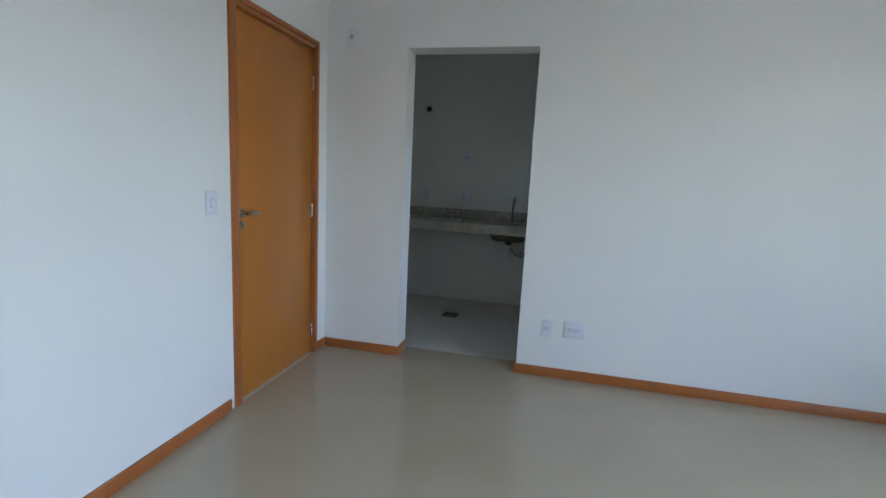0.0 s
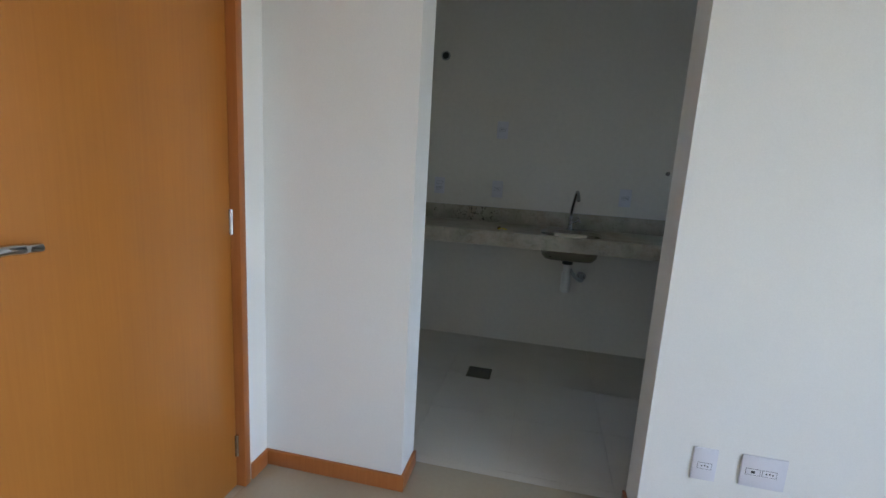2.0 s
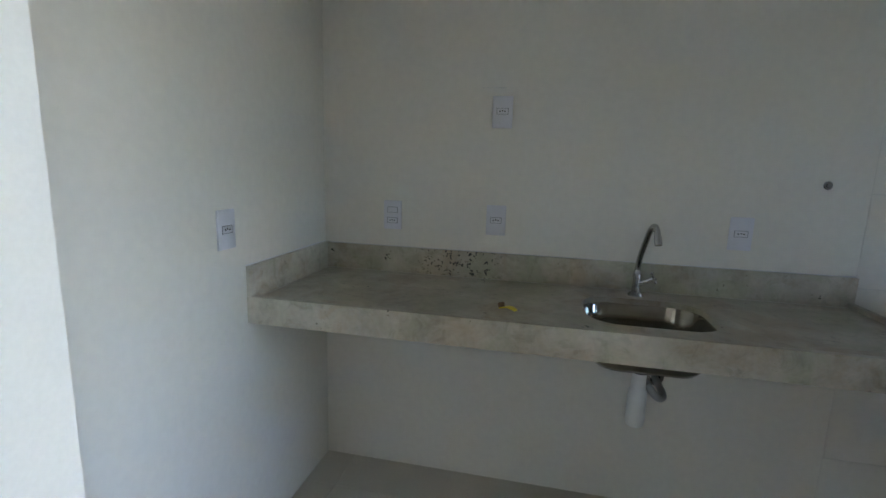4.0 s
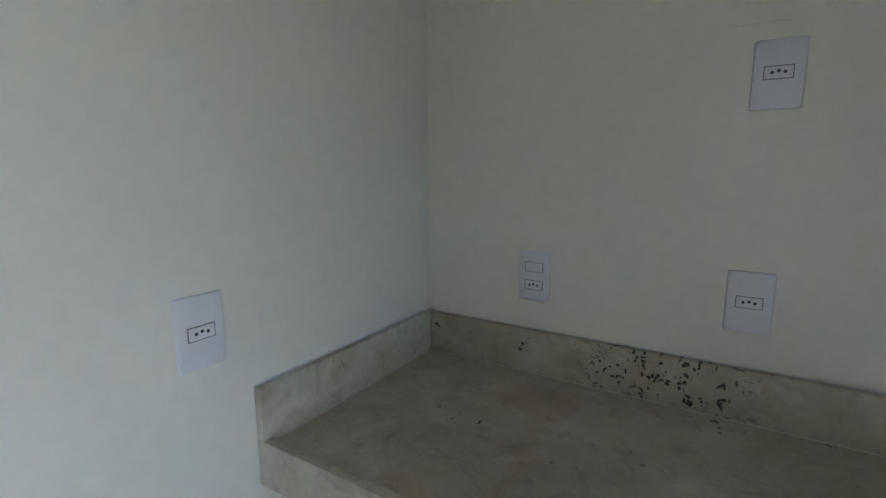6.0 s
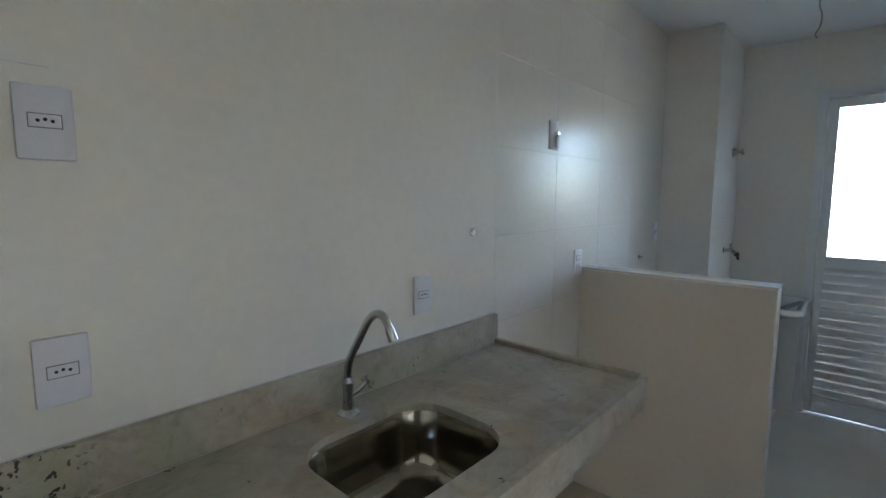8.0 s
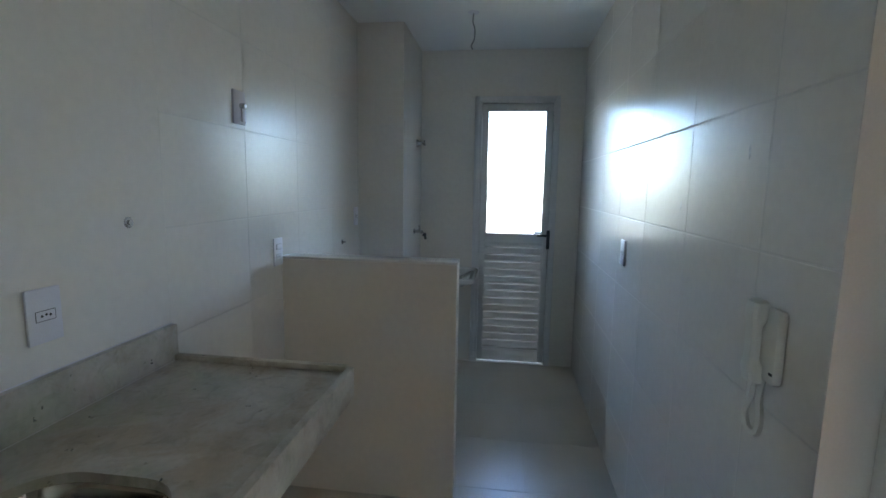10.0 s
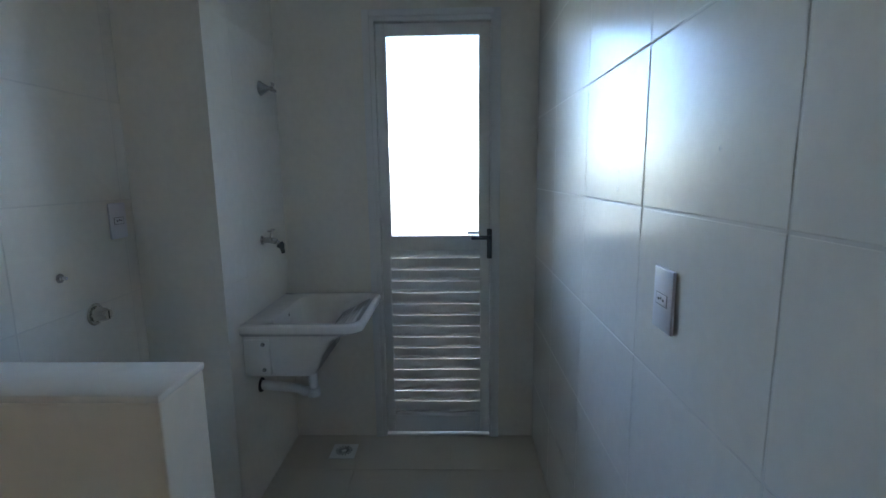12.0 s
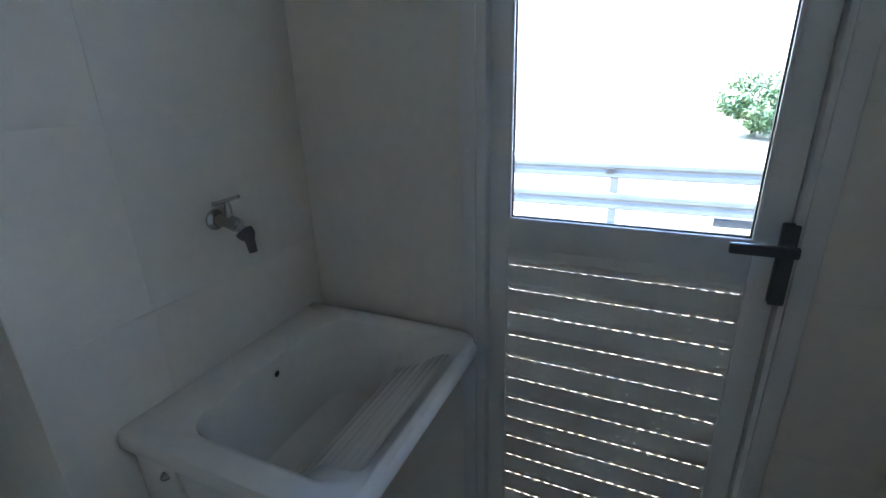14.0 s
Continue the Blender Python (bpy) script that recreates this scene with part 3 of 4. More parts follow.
neck = arc([(TX, TY, 0.985), (TX, TY - 0.001, 1.012), (TX + 0.002, TY - 0.010, 1.045), (TX + 0.008, TY - 0.038, 1.097), (TX + 0.014, TY - 0.064, 1.143), (TX + 0.018, TY - 0.084, 1.163), (TX + 0.022, TY - 0.103, 1.166), (TX + 0.025, TY - 0.120, 1.152), (TX + 0.027, TY - 0.129, 1.133)])
part("neck", tube(bmesh.new(), neck, 0.0098), CHROME, tap, "curved chrome neck")
e = Vector(neck[-1])
d = (e - Vector(neck[-4])).normalized()
part("aerator", tube(bmesh.new(), [e - d * 0.004, e + d * 0.004, e + d * 0.026], [0.0118, 0.0122, 0.0122]), CHROME, tap)
part("valve_stem", tube(bmesh.new(), [(TX, TY, 0.945), (TX + 0.030, TY - 0.004, 0.955), (TX + 0.052, TY - 0.006, 0.968)], [0.0085, 0.0075, 0.006]), CHROME, tap)
hx = Vector((TX + 0.056, TY - 0.007, 0.971))
cross = bmesh.new()
for v in (Vector((0, 1, 0)), Vector((-0.45, 0, 0.9))):
    tube(cross, [hx - v * 0.021, hx - v * 0.015, hx - v * 0.012, hx + v * 0.012, hx + v * 0.015, hx + v * 0.021], [0.0062, 0.0062, 0.0040, 0.0040, 0.0062, 0.0062], 10)
part("cross_handle", cross, CHROME, tap, "chrome cross handle")

# ---- scrap on the worktop ----
tag = thing("yellow_tag", pose(0.836, -0.428, 0.9006, 0, 0, -35), "small yellow plastic strip lying on the granite", "scrap")
bm = bmesh.new()
prev = None
for i in range(7):
    u = i / 6
    loop = ring(bm, [(-0.030 + 0.06 * u, s * (0.011 - 0.003 * u), 0.001 + 0.010 * math.sin(u * 2.6) + h) for s, h in ((-1, 0), (1, 0), (1, 0.004), (-1, 0.004))])
    if prev:
        bridge(bm, prev, loop)
    else:
        bm.faces.new(loop)
    prev = loop
bm.faces.new(prev)
part("strip", bm, YELLOW, tag)
crumb = bmesh.new()
bmesh.ops.create_icosphere(crumb, subdivisions=2, radius=0.011)
for v in crumb.verts:
    v.co *= 1 + 0.5 * noise.noise(v.co * 160)
    v.co += Vector((-0.034, 0.008, 0.010))
part("crumb", crumb, BROWN, tag, "brown crumpled end")

# ---- floor drains ----
fd = thing("floor_drain", pose(0.783, -0.637, 0.0), "dark square steel floor drain grate", "drain")
part("frame", boxes(((-0.075, -0.075, 0.0002), (0.075, -0.066, 0.004)), ((-0.075, 0.066, 0.0002), (0.075, 0.075, 0.004)), ((-0.075, -0.066, 0.0002), (-0.066, 0.066, 0.004)), ((0.066, -0.066, 0.0002), (0.075, 0.066, 0.004))), STEEL, fd)
part("pit", boxes(((-0.066, -0.066, 0.0002), (0.066, 0.066, 0.001))), DARK, fd)
bar = finish(boxes(((-0.066, -0.0035, 0.0), (0.066, 0.0035, 0.0022))), "grate_bar", STEEL)
for i in range(8):
    b = new("grate_bar", bar)
    b.parent, b.location = fd, (0, -0.056 + 0.016 * i, 0.0012)
fd2 = thing("round_drain", pose(4.328, -0.585, 0.0), "white square laundry drain with round slotted grate", "drain")
part("frame", boxes(((-0.062, -0.062, 0.0003), (0.062, 0.062, 0.005)), bevel=0.002), PVC, fd2)
part("grate", lathe(bmesh.new(), [(0, 0.0066), (0.044, 0.0066), (0.048, 0.0052)]), PVC, fd2)
slit = finish(boxes(((0.014, -0.0022, 0.0068), (0.042, 0.0022, 0.0074))), "slit", DARK)
for i in range(16):
    b = new("slit", slit)
    b.parent, b.matrix_local = fd2, pose(0, 0, 0, 0, 0, 22.5 * i)

# ---- service door ----
sd = thing("door_2", Matrix(), "pale aluminium service door with glass above louvres", "door")
sd["kind"] = "structure"
GX = XD - 0.012
part("door_frame", boxes(((GX, EY1 - 0.024, 0), (XD + 0.06, EY1 + 0.0, EZ)), ((GX, EY0, 0), (XD + 0.06, EY0 + 0.014, EZ)), ((GX, EY0 + 0.014, EZ - 0.025), (XD + 0.06, EY1 - 0.024, EZ)), bevel=0.002), ALU, sd, "pale aluminium frame")
part("architrave", boxes(((XD - 0.018, EY1 - 0.004, 0), (XD + 0.0, EY1 + 0.030, EZ + 0.025)), ((XD - 0.018, EY0 - 0.030, 0), (XD, EY0 + 0.004, EZ + 0.025)), ((XD - 0.018, EY0 + 0.004, EZ - 0.004), (XD, EY1 - 0.004, EZ + 0.025)), bevel=0.003), ALU, sd)
LY0, LY1 = EY0 + 0.017, EY1 - 0.028      # leaf edges
L0, L1 = XD + 0.006, XD + 0.040
G0, G1 = -1.274, -0.826                  # glass sides
dl = part("leaf", boxes(((L0, G1, 0.017), (L1, LY1, EZ - 0.029)), ((L0, LY0, 0.017), (L1, G0, EZ - 0.029)), ((L0, G0, 2.012), (L1, G1, EZ - 0.029)),
                        ((L0, G0, 0.995), (L1, G1, 1.058)), ((L0, G0, 0.017), (L1, G1, 0.110)), bevel=0.0025), ALU, sd, "aluminium leaf frame")
part("glazing_bead", boxes(((L0 - 0.004, G0, 1.058), (L0 + 0.006, G1, 1.064)), ((L0 - 0.004, G0, 2.006), (L0 + 0.006, G1, 2.012)), ((L0 - 0.004, G0, 1.064), (L0 + 0.006, G0 + 0.006, 2.006)), ((L0 - 0.004, G1 - 0.006, 1.064), (L0 + 0.006, G1, 2.006))), ALU, dl)
pane = part("pane", boxes(((L0 + 0.015, G0 + 0.001, 1.059), (L0 + 0.019, G1 - 0.001, 2.011))), GLASS, dl, "glass pane with a blue tint added to cool the daylight", smooth=False)
pane.visible_shadow = False
part("gasket", boxes(((L0 + 0.0062, G0 + 0.001, 1.0585), (L0 + 0.0145, G1 - 0.001, 1.0665)), ((L0 + 0.0062, G0 + 0.001, 2.0035), (L0 + 0.0145, G1 - 0.001, 2.0115)),
                     ((L0 + 0.0062, G0 + 0.001, 1.067), (L0 + 0.0145, G0 + 0.0085, 2.003)), ((L0 + 0.0062, G1 - 0.0085, 1.067), (L0 + 0.0145, G1 - 0.001, 2.003))), DARK, dl, "black glazing gasket")
# louvre: bulged blades, the foot of each slotted with a row of slits between narrow tabs
NS = 15
PITCH = (0.995 - 0.110) / NS
LAP = 0.00035


def slat_mesh(lap):
    """A folded sheet that bulges into the room; its top, inside, laps over the foot of the next blade."""
    bm = bmesh.new()
    h = PITCH + lap
    prof = [(0.0081, 0.0), (0.0056, 0.0040), (0.0015, 0.0095), (-0.0010, 0.016), (-0.0015, 0.022), (-0.0005, 0.029), (0.0020, h * 0.72), (0.0046, h * 0.92), (0.0055, h)]
    sheet = prof + [(x + 0.0013, z) for x, z in prof[::-1]]
    a = ring(bm, [(x, G0, z) for x, z in sheet])
    b = ring(bm, [(x, G1, z) for x, z in sheet])
    bridge(bm, a, b)
    bm.faces.new(a)
    bm.faces.new(b[::-1])
    n = 18
    w = (G1 - G0) / n
    for i in range(n + 1):
        y = G0 + i * w
        box(bm, (0.0060, max(y - 0.0052, G0), h - 0.004), (0.0093, min(y + 0.0052, G1), PITCH + 0.0035))
    return finish(bm, "slat", ALU)


wide, narrow = slat_mesh(LAP), slat_mesh(LAP * 1.8)
for i in range(NS):
    s = new("slat", narrow if i in (5, 7, 9, 13) else wide)
    s.parent, s.location = dl, (L0 + 0.006, 0, 0.124 + PITCH * i)
part("louvre_end", boxes(((L0 + 0.004, G0, 0.106), (L0 + 0.016, G1, 0.1242)), bevel=0.001), ALU, dl)
hd = bmesh.new()
box(hd, (L0 - 0.022, LY0 - 0.010, 0.953), (L0, LY0 + 0.014, 1.100), 0.003)
handle = part("handle_plate", hd, HANDLE, dl, "dark grey handle plate")
lv = tube(bmesh.new(), [(L0 - 0.020, LY0 + 0.002, 1.062), (L0 - 0.048, LY0 + 0.002, 1.062)], 0.008)
box(lv, (L0 - 0.056, LY0 - 0.008, 1.052), (L0 - 0.044, LY0 + 0.092, 1.071), 0.003)
part("lever", lv, HANDLE, handle, "dark grey lever")
part("outer_lever", boxes(((L1 + 0.03, LY0 + 0.006, 1.062), (L1 + 0.042, LY0 + 0.108, 1.080)), ((L1, LY0 + 0.008, 1.062), (L1 + 0.03, LY0 + 0.024, 1.078)), bevel=0.002), HANDLE, handle)
part("stop", boxes(((L1 + 0.001, EY1 - 0.040, 0.012), (L1 + 0.018, EY1 - 0.0245, EZ - 0.026)), ((L1 + 0.001, EY0 + 0.0145, 0.012), (L1 + 0.018, EY0 + 0.030, EZ - 0.026)), ((L1 + 0.001, EY0 + 0.031, EZ - 0.042), (L1 + 0.018, EY1 - 0.041, EZ - 0.026))), ALU, sd)
part("sill", boxes(((XD - 0.005, EY0 + 0.0145, 0.0), (XD + 0.16, EY1 - 0.0245, 0.010)), bevel=0.002), CEIL, sd, "white threshold strip")

# ---- laundry tank ----
tank = thing("laundry_tank", Matrix(), "white glazed ceramic laundry tank on the wall with washboard", "laundry sink")
Y1 = SY - 0.003
YW = SY + 0.03     # the back of the rim runs into the wall
bm = bmesh.new()
prev = None
for x0, x1, y0, y1, r, z in ((3.985, 4.38, -0.545, YW, 0.04, 0.560), (3.952, 4.40, -0.580, YW, 0.045, 0.572), (3.942, 4.415, -0.605, YW, 0.05, 0.64), (3.936, 4.425, -0.655, YW, 0.05, 0.715),
                             (3.935, 4.435, -0.715, YW, 0.04, 0.745), (3.917, 4.450, -0.765, YW, 0.045, 0.756), (3.911, 4.456, -0.772, YW, 0.045, 0.763), (3.911, 4.456, -0.772, YW, 0.045, 0.778),
                             (3.916, 4.451, -0.767, YW, 0.044, 0.788), (3.926, 4.441, -0.757, YW, 0.04, 0.792), (3.956, 4.421, -0.748, Y1 - 0.06, 0.05, 0.790), (3.970, 4.409, -0.738, Y1 - 0.085, 0.06, 0.782),
                             (3.977, 4.402, -0.682, Y1 - 0.095, 0.06, 0.755), (3.984, 4.396, -0.606, Y1 - 0.10, 0.06, 0.715), (3.998, 4.390, -0.585, Y1 - 0.105, 0.06, 0.67), (4.01, 4.375, -0.565, Y1 - 0.115, 0.06, 0.60),
                             (4.03, 4.355, -0.545, Y1 - 0.13, 0.055, 0.588), (4.06, 4.325, -0.515, Y1 - 0.15, 0.045, 0.582), (4.12, 4.265, -0.485, Y1 - 0.17, 0.004, 0.580)):
    pts = rounded(x0, x1, y0, y1, r, z, 6)
    if y0 < -0.7:
        mid, half_w = (x0 + x1) / 2, (x1 - x0) / 2
        pts = [(x, y - (0.032 * (1 - ((x - mid) / half_w) ** 2) if y < -0.6 else 0), zz) for x, y, zz in pts]
    loop = ring(bm, pts)
    if prev:
        bridge(bm, prev, loop)
    else:
        bm.faces.new(loop)
    prev = loop
bm.faces.new(prev)
part("basin", bm, CERAMIC, tank)
wb = bmesh.new()
prev = None
for k in range(57):
    u = k / 56
    y, z = -0.742 + u * 0.134, 0.7840 - u * 0.0680 + 0.0012 + 0.0004 * math.cos(u * math.tau * 7)
    edge = 0.012 * (1 - min(1, 8 * min(u, 1 - u)))
    loop = ring(wb, [(4.008 + edge, y, z - 0.0045), (4.016 + edge, y, z), (4.362 - edge, y, z), (4.370 - edge, y, z - 0.0045)])
    if prev:
        bridge(wb, prev, loop, False)
    prev = loop
part("washboard", wb, CERAMIC, tank, "shallow ribbed washboard slope")
part("flange", boxes(((3.929, Y1 - 0.105, 0.580), (3.985, Y1, 0.733)), bevel=0.008), CERAMIC, tank)
for z in (0.630, 0.735):
    part("bolt", lathe(bmesh.new(), [(0, -0.009), (0.004, -0.009), (0.007, -0.0045), (0.0085, 0.0)], (3.929, -0.388, z - 0.022), "X"), CHROME, tank, "steel fixing bolt")
part("overflow", lathe(bmesh.new(), [(0, 0.0), (0.007, 0.0)], (4.19, Y1 - 0.0965, 0.755), "Y"), DARK, tank)
tt = thing("tank_trap", Matrix(), "white plastic drain pipe under the laundry tank", "siphon")
part("tailpiece", lathe(bmesh.new(), [(0.024, 0.561), (0.026, 0.548), (0.020, 0.545), (0.020, 0.47), (0.027, 0.465), (0.027, 0.432), (0.0, 0.428)], (4.07, -0.535, 0)), PVC, tt)
part("elbow_pipe", tube(bmesh.new(), arc([(4.07, -0.535, 0.452), (4.07, -0.49, 0.452), (4.07, -0.45, 0.466), (4.07, SY - 0.003, 0.480)]), 0.020), PVC, tt)
part("flange", lathe(bmesh.new(), [(0.020, -0.010), (0.030, -0.008), (0.032, -0.003)], (4.07, SY, 0.480), "Y"), DARK, tt)

# ---- laundry taps ----
lt = thing("laundry_tap", Matrix.Translation((4.192, SY, 1.092)) @ Matrix.Diagonal((0.85, 0.85, 0.85, 1)) @ Matrix.Translation((-4.192, -SY, -1.092)), "chrome wall tap with bar handle above the laundry tank", "tap")
QX, QZ = 4.192, 1.092
part("flange", lathe(bmesh.new(), [(0.010, -0.016), (0.016, -0.012), (0.024, -0.007), (0.025, -0.0025)], (QX, SY, QZ), "Y"), CHROME, lt)
part("body", tube(bmesh.new(), arc([(QX, SY - 0.006, QZ), (QX, SY - 0.045, QZ), (QX, SY - 0.075, QZ - 0.008), (QX, SY - 0.098, QZ - 0.028)]), [0.0150] * 9 + [0.0165] * 8 + [0.0115] * 8), CHROME, lt)
part("spout", tube(bmesh.new(), [(QX, SY - 0.090, QZ - 0.020), (QX, SY - 0.099, QZ - 0.030), (QX, SY - 0.103, QZ - 0.040), (QX, SY - 0.108, QZ - 0.068)], [0.021, 0.019, 0.0115, 0.0095]), NOZZLE, lt, "dark grey hose nozzle")
part("stem", tube(bmesh.new(), [(QX, SY - 0.050, QZ), (QX, SY - 0.052, QZ + 0.035), (QX, SY - 0.052, QZ + 0.048)], [0.011, 0.008, 0.006]), CHROME, lt)
part("bar_handle", tube(bmesh.new(), [(QX - 0.036, SY - 0.052, QZ + 0.05), (QX - 0.03, SY - 0.052, QZ + 0.05), (QX + 0.03, SY - 0.052, QZ + 0.05), (QX + 0.036, SY - 0.052, QZ + 0.05)], [0.006, 0.0045, 0.0045, 0.006], 10), CHROME, lt)
rv = thing("stop_valve", pose(4.285, SY - 0.0025, 1.745, *NORTH), "chrome stop valve handle high on the laundry wall", "valve")
part("flange", lathe(bmesh.new(), [(0.008, 0.040), (0.013, 0.030), (0.027, 0.008), (0.031, 0)]), CHROME, rv)
part("stem", lathe(bmesh.new(), [(0.008, 0.015), (0.008, 0.050), (0, 0.050)]), CHROME, rv)
kb = bmesh.new()
for k in range(3):
    a = radians(90 + 120 * k)
    tube(kb, [(0, 0, 0.052), (0.012 * math.cos(a), 0.012 * math.sin(a), 0.056), (0.022 * math.cos(a), 0.022 * math.sin(a), 0.057)], [0.007, 0.006, 0.008], 10)
part("knob", kb, CHROME, rv)

# ---- intercom ----
ic = thing("intercom", pose(1.782, KY + F, 1.112, *SOUTH) @ Matrix.Diagonal((0.90, 0.90, 0.75, 1)), "white wall intercom handset with hanging coiled cord", "intercom")
part("base", boxes(((-0.045, -0.085, 0), (0.045, 0.085, 0.028)), bevel=0.008), CREAM, ic)
hs = bmesh.new()
prev = None
for y, w, z0, z1 in ((-0.10, 0.018, 0.03, 0.045), (-0.095, 0.024, 0.026, 0.056), (-0.06, 0.025, 0.026, 0.062), (-0.04, 0.022, 0.036, 0.058), (0.04, 0.022, 0.036, 0.058), (0.06, 0.026, 0.026, 0.064), (0.095, 0.025, 0.026, 0.060), (0.102, 0.018, 0.03, 0.048)):
    loop = ring(hs, [(x - 0.022, y, z) for x, z in ((-w, z0), (w, z0), (w, z1 - 0.008), (w - 0.008, z1), (-w + 0.008, z1), (-w, z1 - 0.008))])
    if prev:
        bridge(hs, prev, loop)
    else:
        hs.faces.new(loop)
    prev = loop
hs.faces.new(prev)
part("handset", hs, CREAM, ic, "white handset")
part("cradle_slot", boxes(((0.030, -0.062, 0.0282), (0.0435, -0.056, 0.0295))), DARK, ic)
loop_pts = arc([(-0.014, -0.098, 0.040), (-0.026, -0.135, 0.034), (-0.050, -0.185, 0.030), (-0.034, -0.218, 0.028), (0.004, -0.215, 0.028), (0.014, -0.18, 0.028), (-0.002, -0.13, 0.026), (-0.008, -0.084, 0.018)], 10)
coil = []
for i in range(len(loop_pts) * 6):
    u = i / 6
    a, b = loop_pts[min(int(u), len(loop_pts) - 1)], loop_pts[min(int(u) + 1, len(loop_pts) - 1)]
    p = a.lerp(b, u - int(u))
    d = (b - a).normalized() if (b - a).length > 1e-6 else Vector((0, 1, 0))
    s = d.cross(Vector((0, 0, 1))).normalized()
    coil.append(p + 0.0075 * (math.cos(i * 1.25) * s + math.sin(i * 1.25) * Vector((0, 0, 1))))
part("cord", tube(bmesh.new(), coil, 0.0030, 6), CREAM, ic, "coiled cord")

# ---- ceiling wire ----
wire = thing("ceiling_wire", pose(3.71, -0.755, KC), "loose lamp wire hanging from the laundry ceiling", "wire")
part("cable", tube(bmesh.new(), arc([(0, 0, 0), (0.012, 0.004, -0.05), (-0.008, -0.010, -0.10), (0.012, -0.006, -0.15), (0.0, 0.010, -0.19), (-0.012, 0.0, -0.215)]), 0.0035, 8), GREYPVC, wire)
part("plate", lathe(bmesh.new(), [(0.0, -0.004), (0.03, -0.004), (0.034, 0.0)], (0, 0, -0.0005)), PLASTIC, wire)

# ---- outside ----
GZ = -0.85
solid("ground", boxes(((4.7, -400, GZ - 0.5), (900, 400, GZ))), GROUND, "dry grassy ground outside the building", "ground")
solid("ground_behind", boxes(((-900, -400, GZ - 0.5), (4.7, 400, GZ))), GROUND, "dry ground around the building", "ground")
solid("road", boxes(((11.6, -300, GZ - 0.4), (19.0, 300, GZ + 0.02))), ASPHALT, "pale sunlit road beyond the guard rail", "road")
rail = thing("guard_rail", pose(10.8, 0, GZ), "galvanised steel guard rail along the road", "guard rail")


def beam_mesh():
    """A folded steel beam of W section."""
    bm = bmesh.new()
    prof = [(0.0, 0.0), (-0.05, 0.03), (-0.05, 0.08), (0.0, 0.115), (0.0, 0.135), (-0.05, 0.17), (-0.05, 0.22), (0.0, 0.25)]
    prof += [(x + 0.006, z) for x, z in prof[::-1]]
    bridge(bm, ring(bm, [(x, -24, z) for x, z in prof]), ring(bm, [(x, 24, z) for x, z in prof]))
    return finish(bm, "beam", GALV)


beam = beam_mesh()
for z in (0.27, 0.74):
    b = new("beam", beam)
    b.parent, b.location = rail, (0, 0, z)
post = finish(boxes(((0.007, -0.06, 0), (0.12, 0.06, 1.00)), bevel=0.004), "post", GALV)
for i in range(13):
    p = new("post", post)
    p.parent, p.location = rail, (0, -23.4 + 3.8 * i, 0)
part("reflector", boxes(((-0.085, -0.60, 0.83), (-0.051, -0.48, 0.90)), bevel=0.006), DARK, rail, "dark reflector block")


def tree(pos, height, seed):
    rnd = random.Random(seed)
    th = thing("tree", pose(*pos), "leafy green roadside tree in full sun", "tree", "roadside trees")
    tb = tube(bmesh.new(), arc([(0, 0, 0), (0.1, 0.05, height * 0.3), (-0.05, 0.1, height * 0.6), (0.1, 0, height * 0.85)]), [0.11 - 0.0035 * i for i in range(25)], 10)
    tips = []
    for k in range(20):
        a, h = rnd.uniform(0, 6.28), rnd.uniform(0.03, 0.55) * height
        r = rnd.uniform(0.25, 0.62) * height
        tip = Vector((r * math.cos(a), r * math.sin(a), h + rnd.uniform(0.05, 0.25) * height))
        tube(tb, [(0, 0, h), tip * 0.5 + Vector((0, 0, h * 0.55)), tip], [0.04, 0.025, 0.01], 6)
        tips += [tip, tip * 0.7 + Vector((0, 0, h * 0.3))]
    part("trunk", tb, BARK, th)
    verts, faces = [], []
    for tip in tips:
        for _ in range(150):
            o = Vector((rnd.gauss(0, 1), rnd.gauss(0, 1), rnd.gauss(0, 0.7))) * height * 0.085 + tip
            q = Euler((rnd.uniform(-1, 1), rnd.uniform(-1, 1), rnd.uniform(0, 6.28))).to_matrix()
            s = rnd.uniform(0.05, 0.11)
            n = len(verts)
            verts += [tuple(o + q @ Vector(c) * s) for c in ((-1, 0, 0), (0, -0.45, 0.1), (1, 0, 0), (0, 0.45, 0.1))]
            faces.append((n, n + 1, n + 2, n + 3))
    me = bpy.data.meshes.new("crown")
    me.from_pydata(verts, [], faces)
    me.materials.append(LEAF)
    cr = new("crown", me)
    cr.parent = th


for i, (x, y, h) in enumerate(((22.8, -4.1, 1.9), (23.8, -5.2, 3.0), (24.6, -6.8, 3.8), (25, -9.0, 3.2), (27, -12.0, 3.6))):
    tree((x, y, GZ), h, i)

# ---- wall and floor tiles ----
TH, TG, TT = 0.3275, 0.0036, 0.0007
ROWS = [1.2945 + TH * k for k in range(-4, 5)]
cache = {}


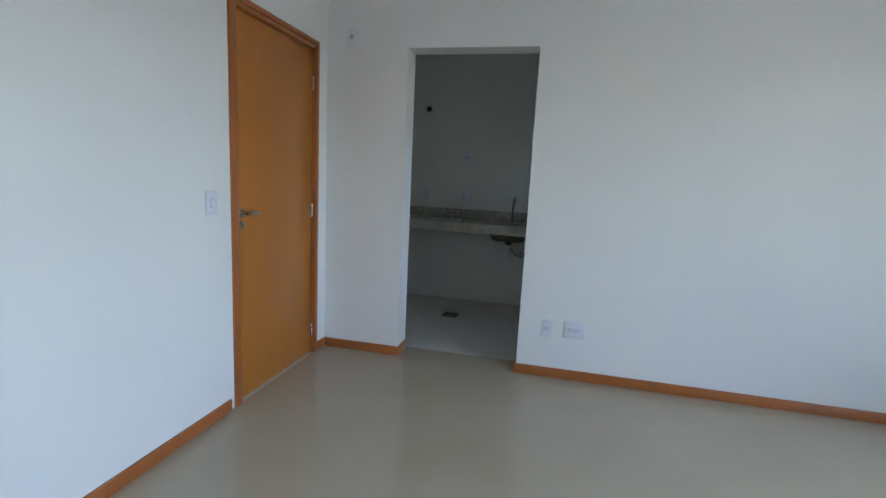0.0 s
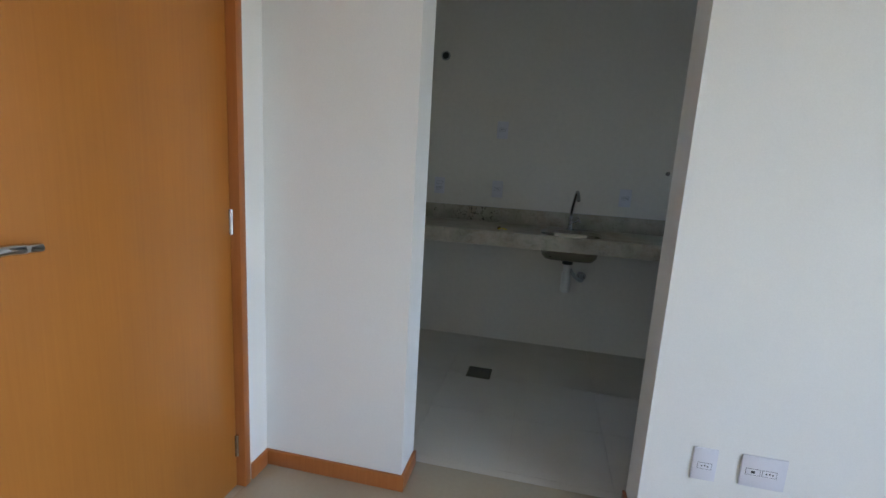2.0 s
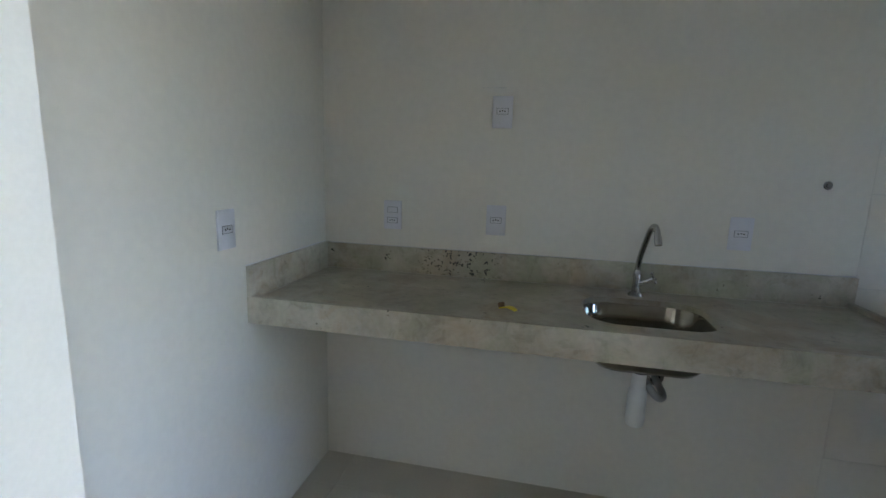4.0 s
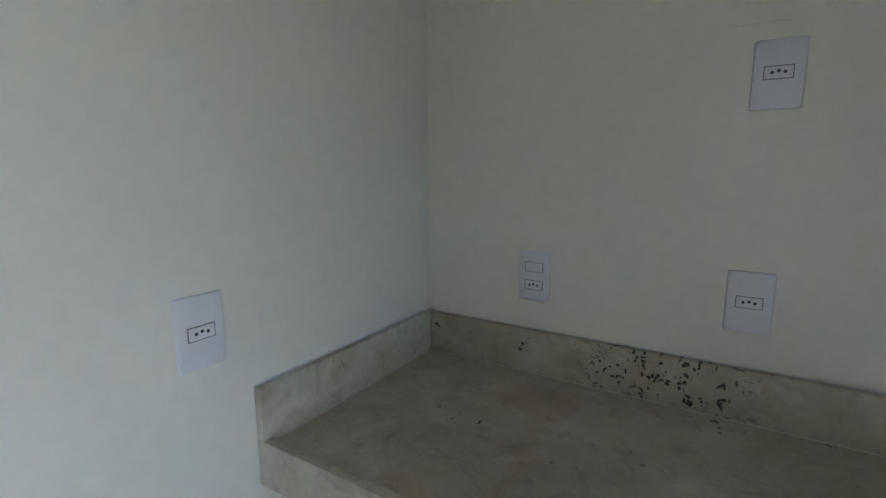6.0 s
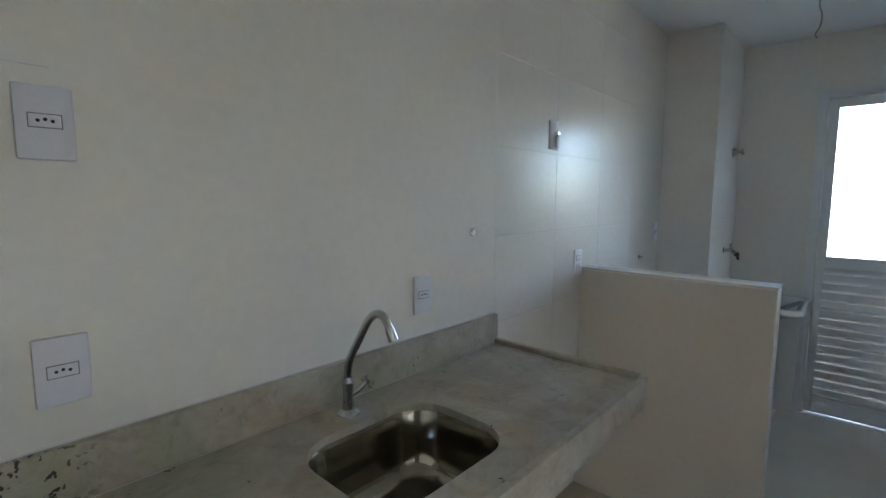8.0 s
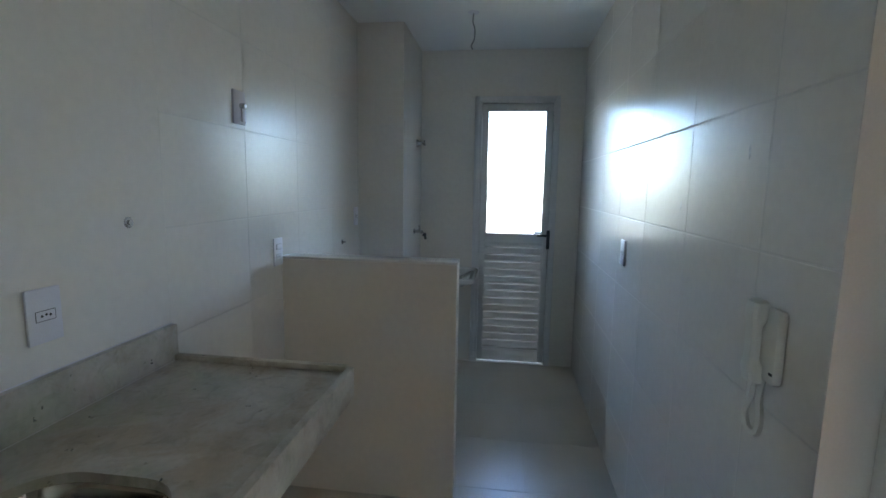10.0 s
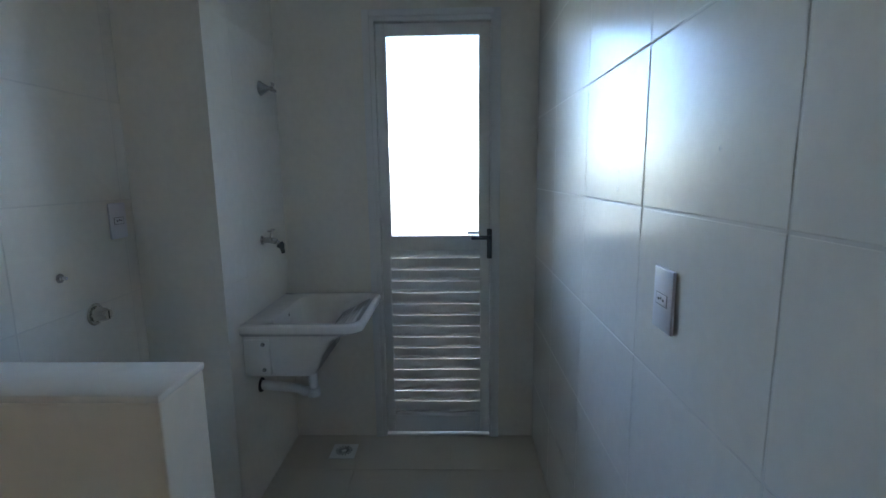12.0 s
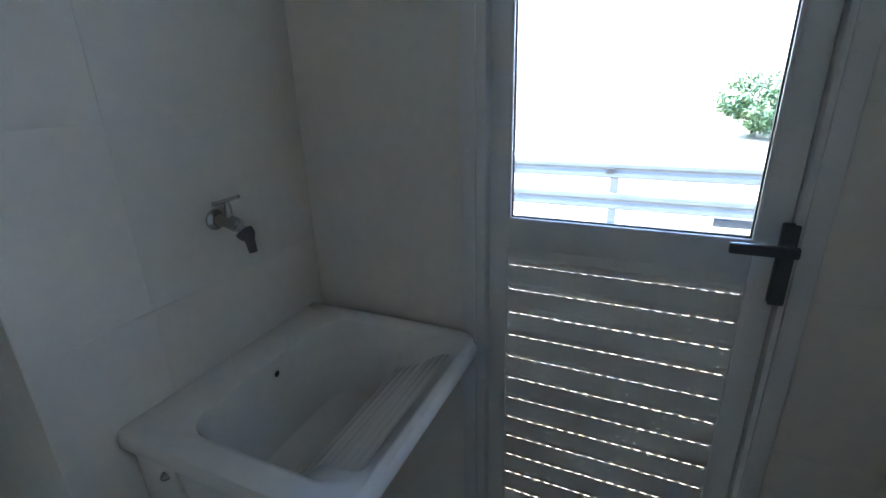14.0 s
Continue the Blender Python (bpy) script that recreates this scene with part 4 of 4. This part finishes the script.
def piece(parent, name, lo, hi, material, edge, drop):
    """One tile: a thin block with a chamfered rim, facing +z."""
    w, h = round(hi[0] - lo[0], 4), round(hi[1] - lo[1], 4)
    if w < 0.012 or h < 0.012:
        return None
    k = (w, h, material.name, edge, drop)
    if k not in cache:
        bm = bmesh.new()
        c = edge
        a = ring(bm, [(-w / 2, -h / 2, -0.002), (w / 2, -h / 2, -0.002), (w / 2, h / 2, -0.002), (-w / 2, h / 2, -0.002)])
        b = ring(bm, [(-w / 2, -h / 2, TT - drop), (w / 2, -h / 2, TT - drop), (w / 2, h / 2, TT - drop), (-w / 2, h / 2, TT - drop)])
        d = ring(bm, [(-w / 2 + c, -h / 2 + c, TT), (w / 2 - c, -h / 2 + c, TT), (w / 2 - c, h / 2 - c, TT), (-w / 2 + c, h / 2 - c, TT)])
        bridge(bm, a, b)
        bridge(bm, b, d)
        bm.faces.new(d)
        cache[k] = finish(bm, name, material)
    ob = new(name, cache[k])
    ob.parent = parent
    return ob


def lay(parent, u0, u1, us, v0, v1, vs, material, place, name="tile", TG=TG):
    ue = [u0, *[u for u in us if u0 + 0.01 < u < u1 - 0.01], u1]
    ve = [v0, *[v for v in vs if v0 + 0.01 < v < v1 - 0.01], v1]
    for i in range(len(ue) - 1):
        for j in range(len(ve) - 1):
            lo, hi = (ue[i] + TG / 2, ve[j] + TG / 2), (ue[i + 1] - TG / 2, ve[j + 1] - TG / 2)
            ob = piece(parent, name, lo, hi, material, *((0.0015, 0.0005) if TG > 0.002 else (0.0008, 0.0001)))
            if ob:
                wob = random.uniform(-1, 1) * 0.00004
                ob.matrix_local = place((lo[0] + hi[0]) / 2, (lo[1] + hi[1]) / 2, wob)


def steps(start, step, n0, n1):
    return [start + step * k for k in range(n0, n1)]


lay(wall_n, 0.0, 2.003, steps(2.003, 0.444, -4, 0), 0.0, LC, ROWS, TILE, lambda u, v, w: pose(u, w, v, 90, 0, 0), TG=0.0)
lay(wall_n, 2.003, SX, steps(2.003, 0.444, 1, 5), 0.0, LC, ROWS, TILE, lambda u, v, w: pose(u, w, v, 90, 0, 0))
lay(wall_n, SX, XD, [4.03], 0.0, LC, ROWS, TILE, lambda u, v, w: pose(u, SY + w, v, 90, 0, 0), TG=0.0004)
lay(wall_n, SY, 0.0, [], 0.0, LC, ROWS, TILE, lambda u, v, w: pose(SX + w, u, v, 90, 0, -90), TG=0.0004)
lay(wall_w, JY, 0.0, steps(-0.43, -0.44, 0, 3)[::-1], 0.0, LC, ROWS, TILE, lambda u, v, w: pose(w, u, v, 90, 0, 90), TG=0.0)
lay(wall_s, 1.62, XD, steps(2.752, 0.4375, -2, 4), 0.0, LC, ROWS, TILE, lambda u, v, w: pose(u, KY + w, v, 90, 0, 180), TG=0.0044)
ex = lambda u, v, w: pose(XD + w, u, v, 90, 0, -90)
lay(wall_e, EY1 + 0.031, SY, [], 0.0, LC, ROWS, TILE, ex, TG=0.0004)
lay(wall_e, KY, EY0 - 0.031, [], 0.0, LC, ROWS, TILE, ex, TG=0.0004)
lay(wall_e, EY0 - 0.031, EY1 + 0.031, [], EZ + 0.026, LC, ROWS, TILE, ex, TG=0.0004)
lay(floor_k, 0.0, XD, steps(2.838, 0.45, -6, 4), THY, 0.0, steps(-1.118, 0.45, -1, 3), KFLOOR, lambda u, v, w: pose(u, v, -0.0008 + w),
    name="floor_tile", TG=0.0016)
lay(floor_l, 0.03, 4.9, steps(0.62, 0.60, 0, 8), -6.7, THY, steps(-1.615, -0.60, 0, 9)[::-1], PORCELAIN, lambda u, v, w: pose(u, v, -0.0008 + w * 0.3), name="floor_tile", TG=0.0)
part("scratch", boxes(((0.662, -0.0016, 1.6460), (0.756, -0.0010, 1.6475))), SMUDGE, wall_n, "faint grey scratch on the tiles")


def smudge(x, z, w, h, seed):
    """A thin irregular dirt mark on the glossy tiles of the wall facing the counter."""
    rnd = random.Random(seed)
    bm = bmesh.new()
    pts = [(x + w * (0.6 + 0.5 * rnd.random()) * math.cos(a), KY + TT + 0.0004, z + h * (0.6 + 0.5 * rnd.random()) * math.sin(a)) for a in (math.tau * k / 9 for k in range(9))]
    a = ring(bm, pts)
    b = ring(bm, [(p[0], p[1] - 0.0012, p[2]) for p in pts])
    bridge(bm, a, b)
    bm.faces.new(a)
    part("smudge", bm, SMUDGE, wall_s, "small grey dirt mark")


for k, (x, z, w, h) in enumerate(((3.380, 1.421, 0.004, 0.007), (3.342, 1.368, 0.007, 0.005), (3.346, 1.328, 0.005, 0.006), (2.912, 1.401, 0.004, 0.005), (2.372, 1.379, 0.006, 0.016), (1.965, 1.515, 0.005, 0.018))):
    smudge(x, z, w, h, k)
